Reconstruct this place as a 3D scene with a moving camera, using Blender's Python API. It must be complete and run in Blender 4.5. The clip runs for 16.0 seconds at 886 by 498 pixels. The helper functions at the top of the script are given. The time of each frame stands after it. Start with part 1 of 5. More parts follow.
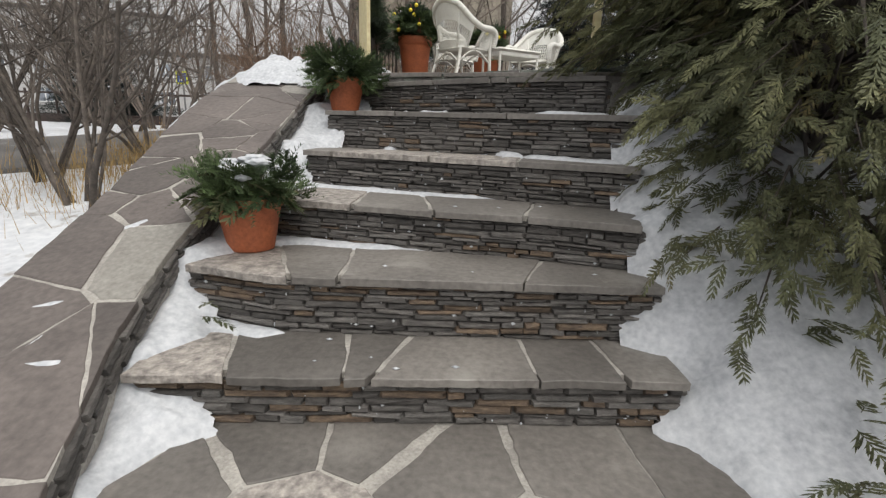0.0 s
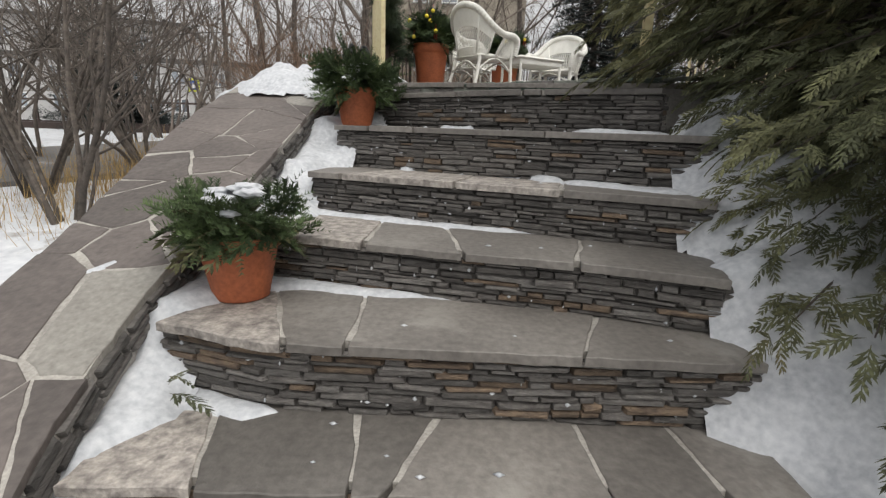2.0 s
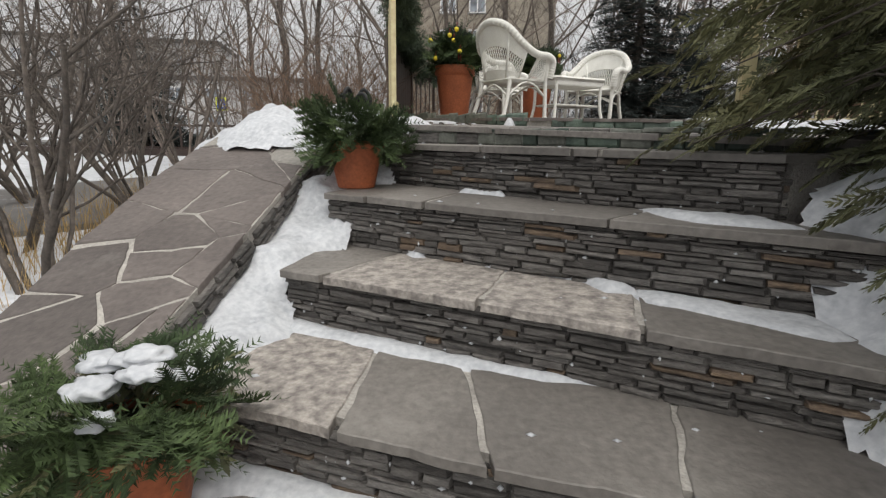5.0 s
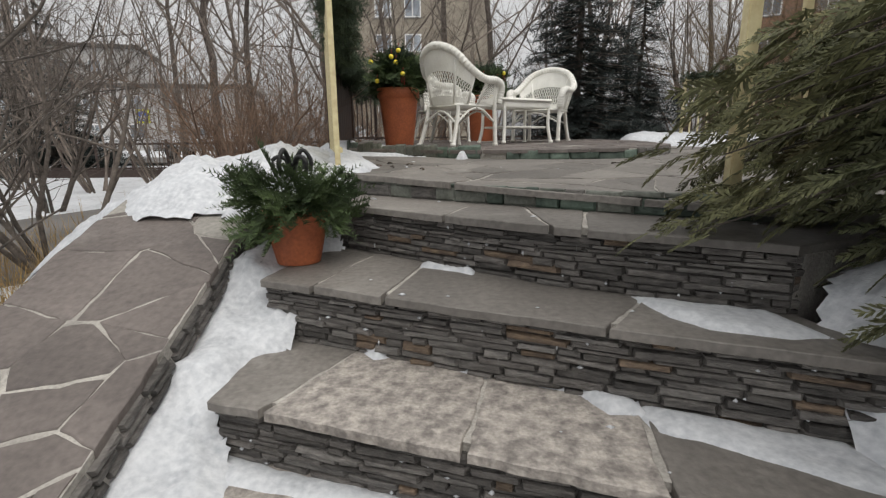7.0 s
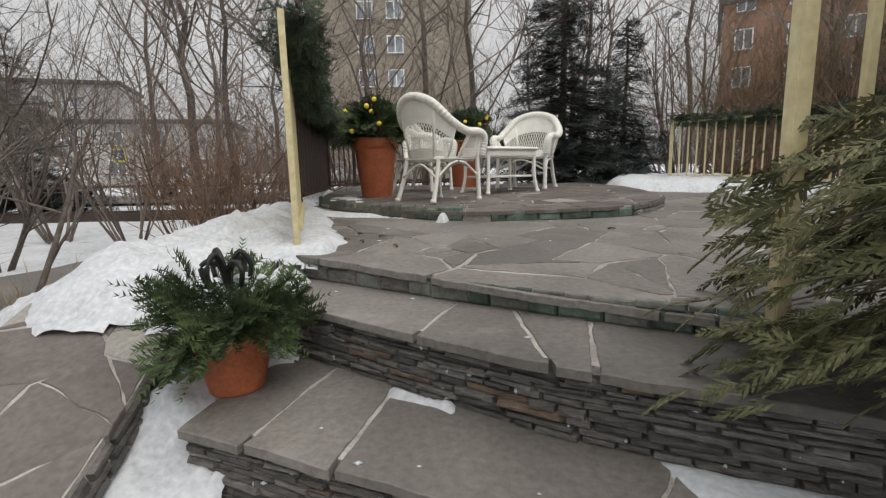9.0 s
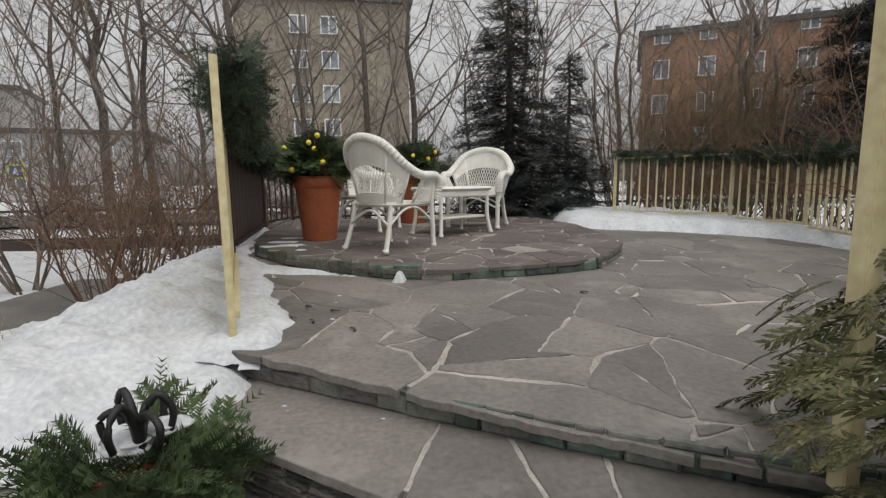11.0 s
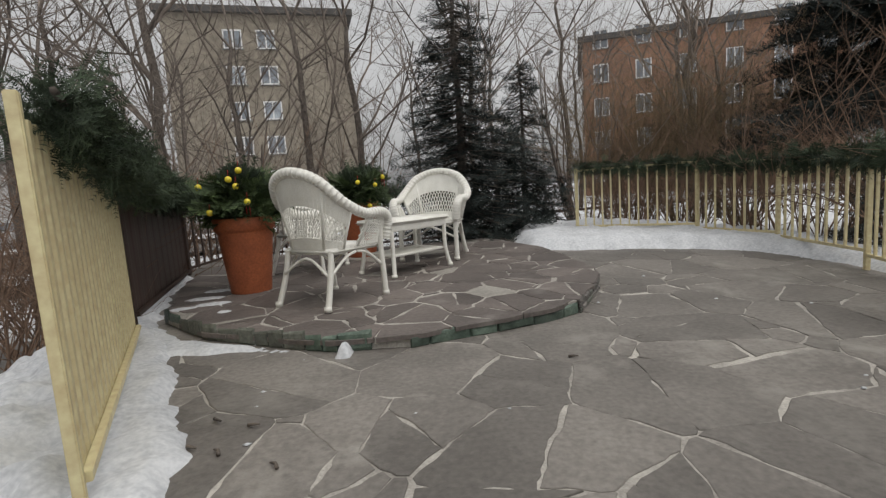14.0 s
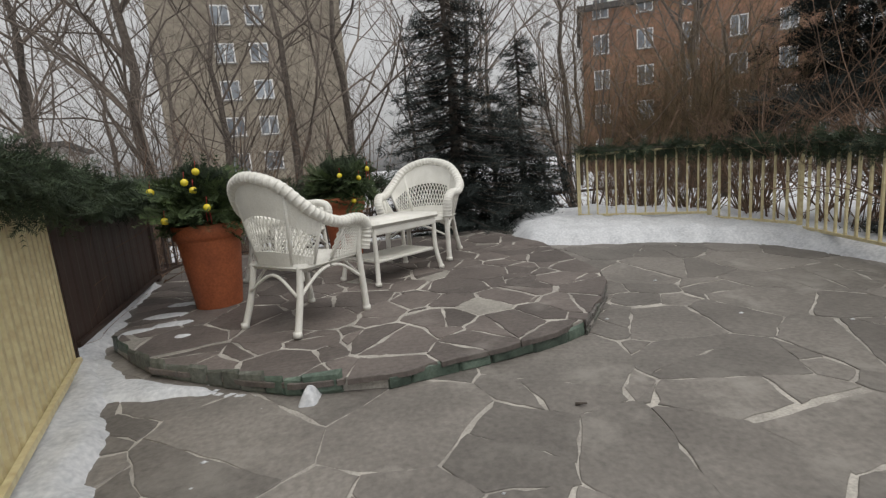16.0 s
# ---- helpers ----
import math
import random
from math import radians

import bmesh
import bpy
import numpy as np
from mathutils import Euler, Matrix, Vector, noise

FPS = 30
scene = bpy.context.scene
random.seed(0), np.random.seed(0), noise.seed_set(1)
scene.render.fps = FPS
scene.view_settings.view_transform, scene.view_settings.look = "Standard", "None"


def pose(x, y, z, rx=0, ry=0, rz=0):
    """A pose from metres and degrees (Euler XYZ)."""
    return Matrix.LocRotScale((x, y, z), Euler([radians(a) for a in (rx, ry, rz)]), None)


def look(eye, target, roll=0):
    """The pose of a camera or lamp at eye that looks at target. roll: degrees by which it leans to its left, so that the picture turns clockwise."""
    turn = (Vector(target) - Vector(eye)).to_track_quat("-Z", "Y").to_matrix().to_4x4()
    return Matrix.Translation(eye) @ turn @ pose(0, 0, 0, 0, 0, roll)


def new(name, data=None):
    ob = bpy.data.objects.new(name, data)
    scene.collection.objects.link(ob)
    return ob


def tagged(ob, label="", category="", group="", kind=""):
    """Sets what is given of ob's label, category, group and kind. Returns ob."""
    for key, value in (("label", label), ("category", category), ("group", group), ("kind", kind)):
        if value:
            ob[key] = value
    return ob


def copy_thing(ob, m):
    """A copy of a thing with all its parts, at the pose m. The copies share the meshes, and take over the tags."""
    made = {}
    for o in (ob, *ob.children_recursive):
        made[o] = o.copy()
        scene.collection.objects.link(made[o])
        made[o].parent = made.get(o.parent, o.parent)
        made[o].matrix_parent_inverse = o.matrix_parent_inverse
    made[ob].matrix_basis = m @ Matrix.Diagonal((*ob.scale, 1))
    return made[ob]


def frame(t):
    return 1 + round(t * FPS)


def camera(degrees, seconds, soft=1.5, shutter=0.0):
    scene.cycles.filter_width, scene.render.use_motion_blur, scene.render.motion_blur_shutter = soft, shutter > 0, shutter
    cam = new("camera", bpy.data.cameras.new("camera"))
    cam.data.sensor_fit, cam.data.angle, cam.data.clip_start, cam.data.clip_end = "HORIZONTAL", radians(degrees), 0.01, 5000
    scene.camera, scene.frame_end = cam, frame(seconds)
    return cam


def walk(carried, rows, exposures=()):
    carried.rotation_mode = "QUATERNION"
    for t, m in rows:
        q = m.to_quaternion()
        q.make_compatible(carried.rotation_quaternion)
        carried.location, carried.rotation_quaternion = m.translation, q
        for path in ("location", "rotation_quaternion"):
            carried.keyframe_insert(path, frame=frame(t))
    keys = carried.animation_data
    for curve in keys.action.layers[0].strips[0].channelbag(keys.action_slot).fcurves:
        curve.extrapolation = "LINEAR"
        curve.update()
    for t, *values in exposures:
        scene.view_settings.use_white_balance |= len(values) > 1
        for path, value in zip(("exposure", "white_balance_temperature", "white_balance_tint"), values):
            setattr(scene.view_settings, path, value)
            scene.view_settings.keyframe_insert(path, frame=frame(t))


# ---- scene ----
cam = camera(85.1, 16.0, soft=1.3)
PATH = [
    (0, (0.362, 0.751, 1.123), (0.219, 2.682, 0.622), 1.7),
    (0.5, (0.331, 0.831, 1.127), (0.182, 2.762, 0.627), 1.8),
    (1, (0.284, 0.974, 1.135), (0.122, 2.904, 0.638), 2.0),
    (1.5, (0.256, 1.092, 1.152), (0.092, 3.024, 0.658), 2.1),
    (2, (0.236, 1.191, 1.178), (0.054, 3.125, 0.705), 2.0),
    (2.5, (0.211, 1.285, 1.2), (-0.016, 3.223, 0.764), 1.6),
    (3, (0.217, 1.436, 1.204), (-0.064, 3.375, 0.799), 1.6),
    (3.5, (0.244, 1.612, 1.247), (-0.097, 3.542, 0.852), 1.4),
    (3.7, (0.255, 1.682, 1.274), (-0.098, 3.61, 0.879), 1.3),
    (5.8, (0.102, 2.154, 1.593), (-0.131, 4.084, 1.123), 0.7),
    (6, (0.084, 2.19, 1.626), (-0.126, 4.124, 1.162), 0.7),
    (6.5, (0.064, 2.296, 1.725), (-0.072, 4.239, 1.271), 0.1),
    (7, (0.06, 2.394, 1.754), (-0.023, 4.343, 1.313), -0.6),
    (7.5, (0.086, 2.55, 1.775), (0.026, 4.505, 1.359), -1.1),
    (8, (0.106, 2.698, 1.862), (0.053, 4.659, 1.472), -1.5),
    (8.5, (0.12, 2.788, 1.953), (0.068, 4.753, 1.584), -1.5),
    (9, (0.101, 2.869, 1.998), (0.074, 4.842, 1.671), -1.3),
    (9.5, (0.043, 2.998, 2.02), (0.067, 4.977, 1.728), -1.0),
    (10, (-0.031, 3.132, 2.125), (0.086, 5.109, 1.849), -0.5),
    (10.2, (-0.076, 3.148, 2.17), (0.084, 5.122, 1.896), 0.3),
    (12.3, (0.071, 3.56, 2.335), (0.418, 5.512, 2.075), -3.5),
    (12.5, (0.082, 3.587, 2.345), (0.432, 5.54, 2.093), -3.8),
    (13, (0.085, 3.698, 2.369), (0.448, 5.649, 2.124), -4.0),
    (13.5, (0.078, 3.825, 2.407), (0.464, 5.772, 2.166), -3.9),
    (14, (0.082, 3.94, 2.48), (0.497, 5.881, 2.236), -3.9),
    (14.5, (0.105, 4.038, 2.537), (0.572, 5.961, 2.253), -3.8),
    (15, (0.145, 4.141, 2.551), (0.625, 6.058, 2.244), -3.8),
    (15.5, (0.209, 4.277, 2.579), (0.667, 6.196, 2.251), -4.1),
    (16, (0.286, 4.387, 2.642), (0.692, 6.315, 2.303), -4.9),
]
walk(cam, [(t, look(eye, target, roll)) for t, eye, target, roll in PATH], exposures=[(0, 0.40), (3.7, 0.38), (7, 0.28), (10, 0.2), (12.4, 0.0), (16, 0.06)])

# ---- world and light: an overcast winter day ----
world = bpy.data.worlds.new("overcast_sky")
scene.world = world
world.use_nodes = True
wn, wl = world.node_tree.nodes, world.node_tree.links
sky = wn.new("ShaderNodeTexSky")
sky.sky_type, sky.sun_disc = "NISHITA", False
sky.sun_elevation, sky.sun_rotation = radians(65), radians(140)
sky.air_density, sky.dust_density, sky.ozone_density = 1.0, 6.0, 1.0
hs = wn.new("ShaderNodeHueSaturation")
hs.inputs["Saturation"].default_value = 0.08
wl.new(sky.outputs[0], hs.inputs["Color"])
even = wn.new("ShaderNodeGamma")  # cloud evens the sky out
even.inputs["Gamma"].default_value = 0.45
wl.new(hs.outputs[0], even.inputs["Color"])
wl.new(even.outputs[0], wn["Background"].inputs["Color"])
wn["Background"].inputs["Strength"].default_value = 0.33
sun = new("sun", bpy.data.lights.new("sun", "SUN"))
sun.data.energy, sun.data.angle, sun.data.color = 1.3, radians(60), (1.0, 0.955, 0.88)
sun.matrix_world = look((0, 0, 0), (-0.3, 0.35, -1.0))


# ---- materials ----
def material(name, base, dark=None, scale=8.0, rough=0.8, bump=0.3, vary=0.0, fine=60.0, metal=0.0, patch=None, patch_at=0.62, detail=6.0, island=False, stretch=None):
    m = bpy.data.materials.new(name)
    m.use_nodes = True
    n, l = m.node_tree.nodes, m.node_tree.links
    b = n["Principled BSDF"]
    b.inputs["Roughness"].default_value, b.inputs["Metallic"].default_value = rough, metal
    geo = n.new("ShaderNodeNewGeometry")
    pos = geo.outputs["Position"]
    if stretch:
        mp = n.new("ShaderNodeMapping")
        mp.inputs["Scale"].default_value = stretch
        l.new(pos, mp.inputs["Vector"])
        pos = mp.outputs[0]
    big = n.new("ShaderNodeTexNoise")
    big.inputs["Scale"].default_value, big.inputs["Detail"].default_value = scale, detail
    l.new(pos, big.inputs["Vector"])
    ramp = n.new("ShaderNodeValToRGB")
    dark = dark or tuple(c * 0.6 for c in base)
    ramp.color_ramp.elements[0].position, ramp.color_ramp.elements[1].position = 0.32, 0.66
    ramp.color_ramp.elements[0].color, ramp.color_ramp.elements[1].color = (*dark, 1), (*base, 1)
    l.new(big.outputs["Fac"], ramp.inputs["Fac"])
    col = ramp.outputs["Color"]
    tiny = n.new("ShaderNodeTexNoise")
    tiny.inputs["Scale"].default_value, tiny.inputs["Detail"].default_value = fine, 4.0
    l.new(pos, tiny.inputs["Vector"])
    grain = n.new("ShaderNodeMix")
    grain.data_type, grain.blend_type = "RGBA", "OVERLAY"
    grain.inputs[0].default_value = 0.65
    l.new(col, grain.inputs[6])
    l.new(tiny.outputs["Color"], grain.inputs[7])
    desat = n.new("ShaderNodeRGBToBW")
    l.new(tiny.outputs["Color"], desat.inputs[0])
    l.new(desat.outputs[0], grain.inputs[7])
    col = grain.outputs[2]
    if patch:
        third = n.new("ShaderNodeTexNoise")
        third.inputs["Scale"].default_value, third.inputs["Detail"].default_value = 2.3, 9.0
        third.inputs["Roughness"].default_value = 0.68
        l.new(pos, third.inputs["Vector"])
        pr = n.new("ShaderNodeValToRGB")
        pr.color_ramp.elements[0].position, pr.color_ramp.elements[1].position = patch_at - 0.05, patch_at + 0.08
        l.new(third.outputs["Fac"], pr.inputs["Fac"])
        mx = n.new("ShaderNodeMix")
        mx.data_type = "RGBA"
        l.new(pr.outputs["Color"], mx.inputs[0])
        l.new(col, mx.inputs[6])
        mx.inputs[7].default_value = (*patch, 1)
        col = mx.outputs[2]
    if vary:
        if island:
            rnd = geo.outputs["Random Per Island"]
        else:
            rnd = n.new("ShaderNodeObjectInfo").outputs["Random"]
        mr = n.new("ShaderNodeMapRange")
        mr.inputs[3].default_value, mr.inputs[4].default_value = 1 - vary, 1 + vary
        l.new(rnd, mr.inputs[0])
        hv = n.new("ShaderNodeHueSaturation")
        l.new(mr.outputs[0], hv.inputs["Value"])
        l.new(col, hv.inputs["Color"])
        col = hv.outputs[0]
    l.new(col, b.inputs["Base Color"])
    if bump:
        add = n.new("ShaderNodeMath")
        add.operation = "ADD"
        l.new(big.outputs["Fac"], add.inputs[0])
        l.new(tiny.outputs["Fac"], add.inputs[1])
        bp = n.new("ShaderNodeBump")
        bp.inputs["Strength"].default_value, bp.inputs["Distance"].default_value = bump, 0.01
        l.new(add.outputs[0], bp.inputs["Height"])
        l.new(bp.outputs[0], b.inputs["Normal"])
    return m


SLATE = material("grey_flagstone", (0.187, 0.172, 0.156), (0.128, 0.117, 0.106), 2.2, 0.6, 0.5, 0.26, 38, patch=(0.245, 0.23, 0.208), patch_at=0.6)
SLATE_BROWN = material("brown_grey_flagstone", (0.145, 0.124, 0.113), (0.098, 0.083, 0.076), 2.6, 0.6, 0.5, 0.24, 38, patch=(0.2, 0.18, 0.165), patch_at=0.62)
SLATE_SMOOTH = material("light_grey_flagstone", (0.30, 0.285, 0.255), (0.215, 0.20, 0.18), 3.0, 0.65, 0.4, 0.08, 50)
SLATE_PALE = material("pale_mottled_flagstone", (0.44, 0.40, 0.36), (0.175, 0.158, 0.145), 26.0, 0.7, 0.5, 0.1, 80)
MORTAR = material("pale_mortar", (0.46, 0.435, 0.395), (0.27, 0.253, 0.23), 5.0, 0.9, 0.6, 0, 90)
LEDGER = material("dark_stacked_slate", (0.14, 0.13, 0.12), (0.066, 0.06, 0.056), 18.0, 0.72, 0.8, 0.42, 70, stretch=(1, 1, 4))
LEDGER_WARM = material("brown_stacked_slate", (0.20, 0.145, 0.098), (0.085, 0.062, 0.048), 18.0, 0.75, 0.8, 0.4, 70, stretch=(1, 1, 4))
LEDGER_GREY = material("grey_stacked_slate", (0.19, 0.178, 0.165), (0.10, 0.094, 0.088), 18.0, 0.72, 0.8, 0.35, 70, stretch=(1, 1, 4))
# near-black colour standing in for the shade between stacked stones
GAP_SHADE = material("gap_shade", (0.075, 0.07, 0.065), None, 20, 0.95, 0.3)
GREENSTONE = material("green_serpentine", (0.10, 0.135, 0.108), (0.045, 0.068, 0.053), 12.0, 0.5, 0.4, 0.45, 60)
GREYGREEN = material("grey_green_stone", (0.17, 0.18, 0.155), (0.09, 0.095, 0.08), 16.0, 0.6, 0.4, 0.35, 60)
SNOW = material("snow", (0.585, 0.60, 0.625), (0.48, 0.495, 0.52), 6.0, 0.7, 0.35, 0, 40)
GROUND = material("snowy_ground", (0.64, 0.655, 0.68), (0.54, 0.555, 0.58), 1.2, 0.85, 0.4, 0, 14, patch=(0.17, 0.13, 0.09), patch_at=0.64)
EARTH = material("leaf_litter", (0.10, 0.075, 0.05), (0.04, 0.03, 0.022), 9, 0.95, 0.8, 0, 60, patch=(0.75, 0.77, 0.8), patch_at=0.62)
ASPHALT = material("wet_asphalt", (0.17, 0.16, 0.15), (0.1, 0.095, 0.09), 1.5, 0.7, 0.3, 0, 50, patch=(0.6, 0.62, 0.64), patch_at=0.66)
TERRACOTTA = material("terracotta", (0.43, 0.125, 0.05), (0.33, 0.095, 0.04), 7, 0.6, 0.12, 0, 60)
SOIL = material("soil", (0.03, 0.022, 0.016), None, 20, 0.95, 0.6)
FIR = material("fir_needles", (0.07, 0.105, 0.034), (0.026, 0.045, 0.017), 5, 0.8, 0, 0.4, 40, island=True)
FIR_BLUE = material("dark_fir_needles", (0.044, 0.066, 0.032), (0.016, 0.027, 0.015), 5, 0.85, 0, 0.4, 40, island=True)
THUJA = material("thuja_foliage", (0.142, 0.14, 0.064), (0.06, 0.07, 0.034), 1.8, 0.75, 0, 0.45, 30, island=True, patch=(0.20, 0.155, 0.068), patch_at=0.64)
SPRUCE = material("spruce_needles", (0.024, 0.033, 0.030), (0.010, 0.016, 0.015), 3, 0.85, 0, 0.4, 30, island=True)
BARK = material("grey_brown_bark", (0.13, 0.108, 0.09), (0.06, 0.05, 0.043), 14, 0.9, 0.7, 0.3, 60)
TWIG = material("bare_twigs", (0.20, 0.165, 0.14), (0.11, 0.09, 0.076), 4, 0.9, 0, 0.35, 40)
TWIG_RED = material("red_brown_twigs", (0.21, 0.135, 0.09), (0.11, 0.07, 0.05), 4, 0.9, 0, 0.3, 40)
TWIG_GOLD = material("olive_brown_twigs", (0.20, 0.145, 0.08), (0.11, 0.08, 0.046), 4, 0.9, 0, 0.3, 40)
STRAW = material("dry_grass", (0.45, 0.31, 0.13), (0.26, 0.17, 0.07), 6, 0.9, 0, 0.3, 40, island=True)
YELLOW = material("pale_yellow_paint", (0.66, 0.575, 0.34), (0.59, 0.51, 0.295), 2.5, 0.5, 0.06, 0.04, 25)
BROWN = material("dark_brown_paint", (0.055, 0.035, 0.028), (0.04, 0.025, 0.02), 3, 0.5, 0.08, 0, 30)
WHITE = material("white_painted_wicker", (0.80, 0.79, 0.74), (0.70, 0.69, 0.64), 9, 0.5, 0.15, 0.03, 120)
GOLD = material("yellow_bauble", (0.75, 0.62, 0.05), (0.68, 0.55, 0.04), 6, 0.25, 0, 0, 20)
RED = material("red_ribbon", (0.4, 0.02, 0.02), None, 6, 0.5, 0)
PLASTER = material("grey_beige_plaster", (0.30, 0.265, 0.21), (0.23, 0.20, 0.16), 0.35, 0.9, 0.2, 0, 3.0)
BRICK = material("red_brick_wall", (0.31, 0.175, 0.115), (0.23, 0.135, 0.095), 0.5, 0.9, 0.2, 0, 4.0)
GREYWALL = material("grey_far_wall", (0.46, 0.45, 0.44), (0.38, 0.37, 0.36), 0.4, 0.9, 0.1)
ROOF = material("dark_roof", (0.10, 0.095, 0.09), None, 1, 0.9, 0.2)
FRAMEW = material("white_window_frame", (0.75, 0.75, 0.74), (0.68, 0.68, 0.67), 2, 0.5, 0)
PANE = material("window_glass", (0.30, 0.33, 0.36), (0.12, 0.13, 0.15), 0.7, 0.12, 0, 0.4, 2)
STEEL = material("grey_steel", (0.25, 0.25, 0.25), None, 4, 0.5, 0)
SIGN_Y = material("sign_yellow", (0.75, 0.8, 0.05), None, 9, 0.5, 0)
SIGN_B = material("sign_blue", (0.02, 0.12, 0.5), None, 9, 0.5, 0)
CARPAINT = material("light_car_paint", (0.55, 0.56, 0.58), (0.5, 0.51, 0.53), 2, 0.3, 0, 0.4)
TYRE = material("tyre", (0.02, 0.02, 0.02), None, 9, 0.9, 0)
BLACK = material("black_ribbon", (0.015, 0.015, 0.015), None, 9, 0.6, 0)

RNG = np.random.default_rng(7)


# ---- building helpers ----
def mesh(name, verts, faces, mat, parent=None, label="", smooth=False):
    me = bpy.data.meshes.new(name)
    me.from_pydata([tuple(map(float, v)) for v in verts], [], [tuple(int(i) for i in f) for f in faces])
    me.materials.append(mat)
    if smooth:
        me.polygons.foreach_set("use_smooth", [True] * len(me.polygons))
    ob = new(name, me)
    if parent:
        ob.parent = parent
    if label:
        ob["label"] = label
    return ob


def part(name, bm, mat, parent=None, label="", smooth=False):
    me = bpy.data.meshes.new(name)
    bmesh.ops.recalc_face_normals(bm, faces=bm.faces)
    bm.to_mesh(me)
    bm.free()
    me.materials.append(mat)
    if smooth:
        me.polygons.foreach_set("use_smooth", [True] * len(me.polygons))
    ob = new(name, me)
    if parent:
        ob.parent = parent
    if label:
        ob["label"] = label
    return ob


def thing(name, at, label, category, group="", turn=0.0):
    ob = new(name)
    ob.matrix_basis = pose(*at, 0, 0, turn)
    return tagged(ob, label, category, group)


def box_bm(lo, hi, bevel=0.0, bm=None):
    bm = bm or bmesh.new()
    c, s = [(a + b) / 2 for a, b in zip(lo, hi)], [abs(b - a) for a, b in zip(lo, hi)]
    r = bmesh.ops.create_cube(bm, size=1.0, matrix=Matrix.Translation(c) @ Matrix.Diagonal((*s, 1)))
    if bevel:
        ed = {e for v in r["verts"] for e in v.link_edges}
        bmesh.ops.bevel(bm, geom=list(ed), offset=bevel, segments=2, affect="EDGES")
    return bm


class Geo:
    """Collects tubes and strips as plain vertex and face lists."""

    def __init__(self):
        self.v, self.f, self.n = [], [], 0

    def add(self, v, f):
        v = np.asarray(v, float)
        self.f.extend([tuple(i + self.n for i in q) for q in f])
        self.v.append(v)
        self.n += len(v)

    def tube(self, pts, r0, r1=None, sides=5, caps=True):
        pts = np.asarray(pts, float)
        k = len(pts)
        rr = np.linspace(r0, r0 if r1 is None else r1, k)
        out = []
        for i in range(k):
            d = pts[min(i + 1, k - 1)] - pts[max(i - 1, 0)]
            d = d / (np.linalg.norm(d) + 1e-9)
            a = np.cross(d, (0.0, 0.0, 1.0)) if abs(d[2]) < 0.9 else np.cross(d, (1.0, 0.0, 0.0))
            a /= np.linalg.norm(a)
            b = np.cross(d, a)
            for j in range(sides):
                t = 2 * math.pi * j / sides
                out.append(pts[i] + rr[i] * (math.cos(t) * a + math.sin(t) * b))
        fs = [(i * sides + j, i * sides + (j + 1) % sides, (i + 1) * sides + (j + 1) % sides, (i + 1) * sides + j) for i in range(k - 1) for j in range(sides)]
        if caps:
            fs += [tuple(range(sides - 1, -1, -1)), tuple(range((k - 1) * sides, k * sides))]
        self.add(out, fs)

    def make(self, name, mat, parent=None, label="", smooth=True):
        return mesh(name, np.concatenate(self.v) if self.v else [], self.f, mat, parent, label, smooth)


def spread(name, tv, tf, mats, mat, parent=None, label=""):
    """Joins many copies of one template (vertices tv, faces tf), one for each 4 x 4 pose, into one mesh."""
    tv, M = np.asarray(tv, float), np.asarray(mats, float)
    v = np.einsum("kij,nj->kni", M[:, :3, :3], tv) + M[:, None, :3, 3]
    k, n = len(M), len(tv)
    tf = np.asarray(tf)
    f = (tf[None] + (np.arange(k) * n)[:, None, None]).reshape(-1, tf.shape[1])
    me = bpy.data.meshes.new(name)
    me.vertices.add(k * n)
    me.vertices.foreach_set("co", v.reshape(-1))
    w = f.shape[1]
    me.loops.add(f.size)
    me.loops.foreach_set("vertex_index", f.reshape(-1))
    me.polygons.add(len(f))
    me.polygons.foreach_set("loop_start", np.arange(len(f)) * w)
    me.polygons.foreach_set("loop_total", np.full(len(f), w))
    me.update(calc_edges=True)
    me.materials.append(mat)
    ob = new(name, me)
    if parent:
        ob.parent = parent
    if label:
        ob["label"] = label
    return ob


def aim(at, along, size=1.0, twist=0.0, wide=1.0):
    """A pose whose x axis runs along a direction."""
    x = Vector(along).normalized()
    up = Vector((0, 0, 1)) if abs(x.z) < 0.95 else Vector((0, 1, 0))
    y = up.cross(x).normalized()
    z = x.cross(y)
    m = Matrix((x, y, z)).transposed().to_4x4()
    return np.array(Matrix.Translation(at) @ m @ pose(0, 0, 0, twist, 0, 0) @ Matrix.Diagonal((size, size * wide, size, 1)))


def clip(poly, px, py, nx, ny):
    """Keeps the side of a polygon where (p - (px, py)) . n <= 0."""
    out = []
    for i in range(len(poly)):
        a, b = poly[i], poly[(i + 1) % len(poly)]
        da, db = (a[0] - px) * nx + (a[1] - py) * ny, (b[0] - px) * nx + (b[1] - py) * ny
        if da <= 0:
            out.append(a)
        if (da < 0 < db) or (db < 0 < da):
            t = da / (da - db)
            out.append((a[0] + t * (b[0] - a[0]), a[1] + t * (b[1] - a[1])))
    return out


def inside(x, y, poly):
    c = False
    for i in range(len(poly)):
        (x0, y0), (x1, y1) = poly[i], poly[i - 1]
        if (y0 > y) != (y1 > y) and x < (x1 - x0) * (y - y0) / (y1 - y0) + x0:
            c = not c
    return c


def edge_distance(x, y, poly):
    best = 9.0
    for i in range(len(poly)):
        (x0, y0), (x1, y1) = poly[i], poly[i - 1]
        dx, dy = x1 - x0, y1 - y0
        t = max(0, min(1, ((x - x0) * dx + (y - y0) * dy) / (dx * dx + dy * dy + 1e-12)))
        best = min(best, math.hypot(x - x0 - t * dx, y - y0 - t * dy))
    return best


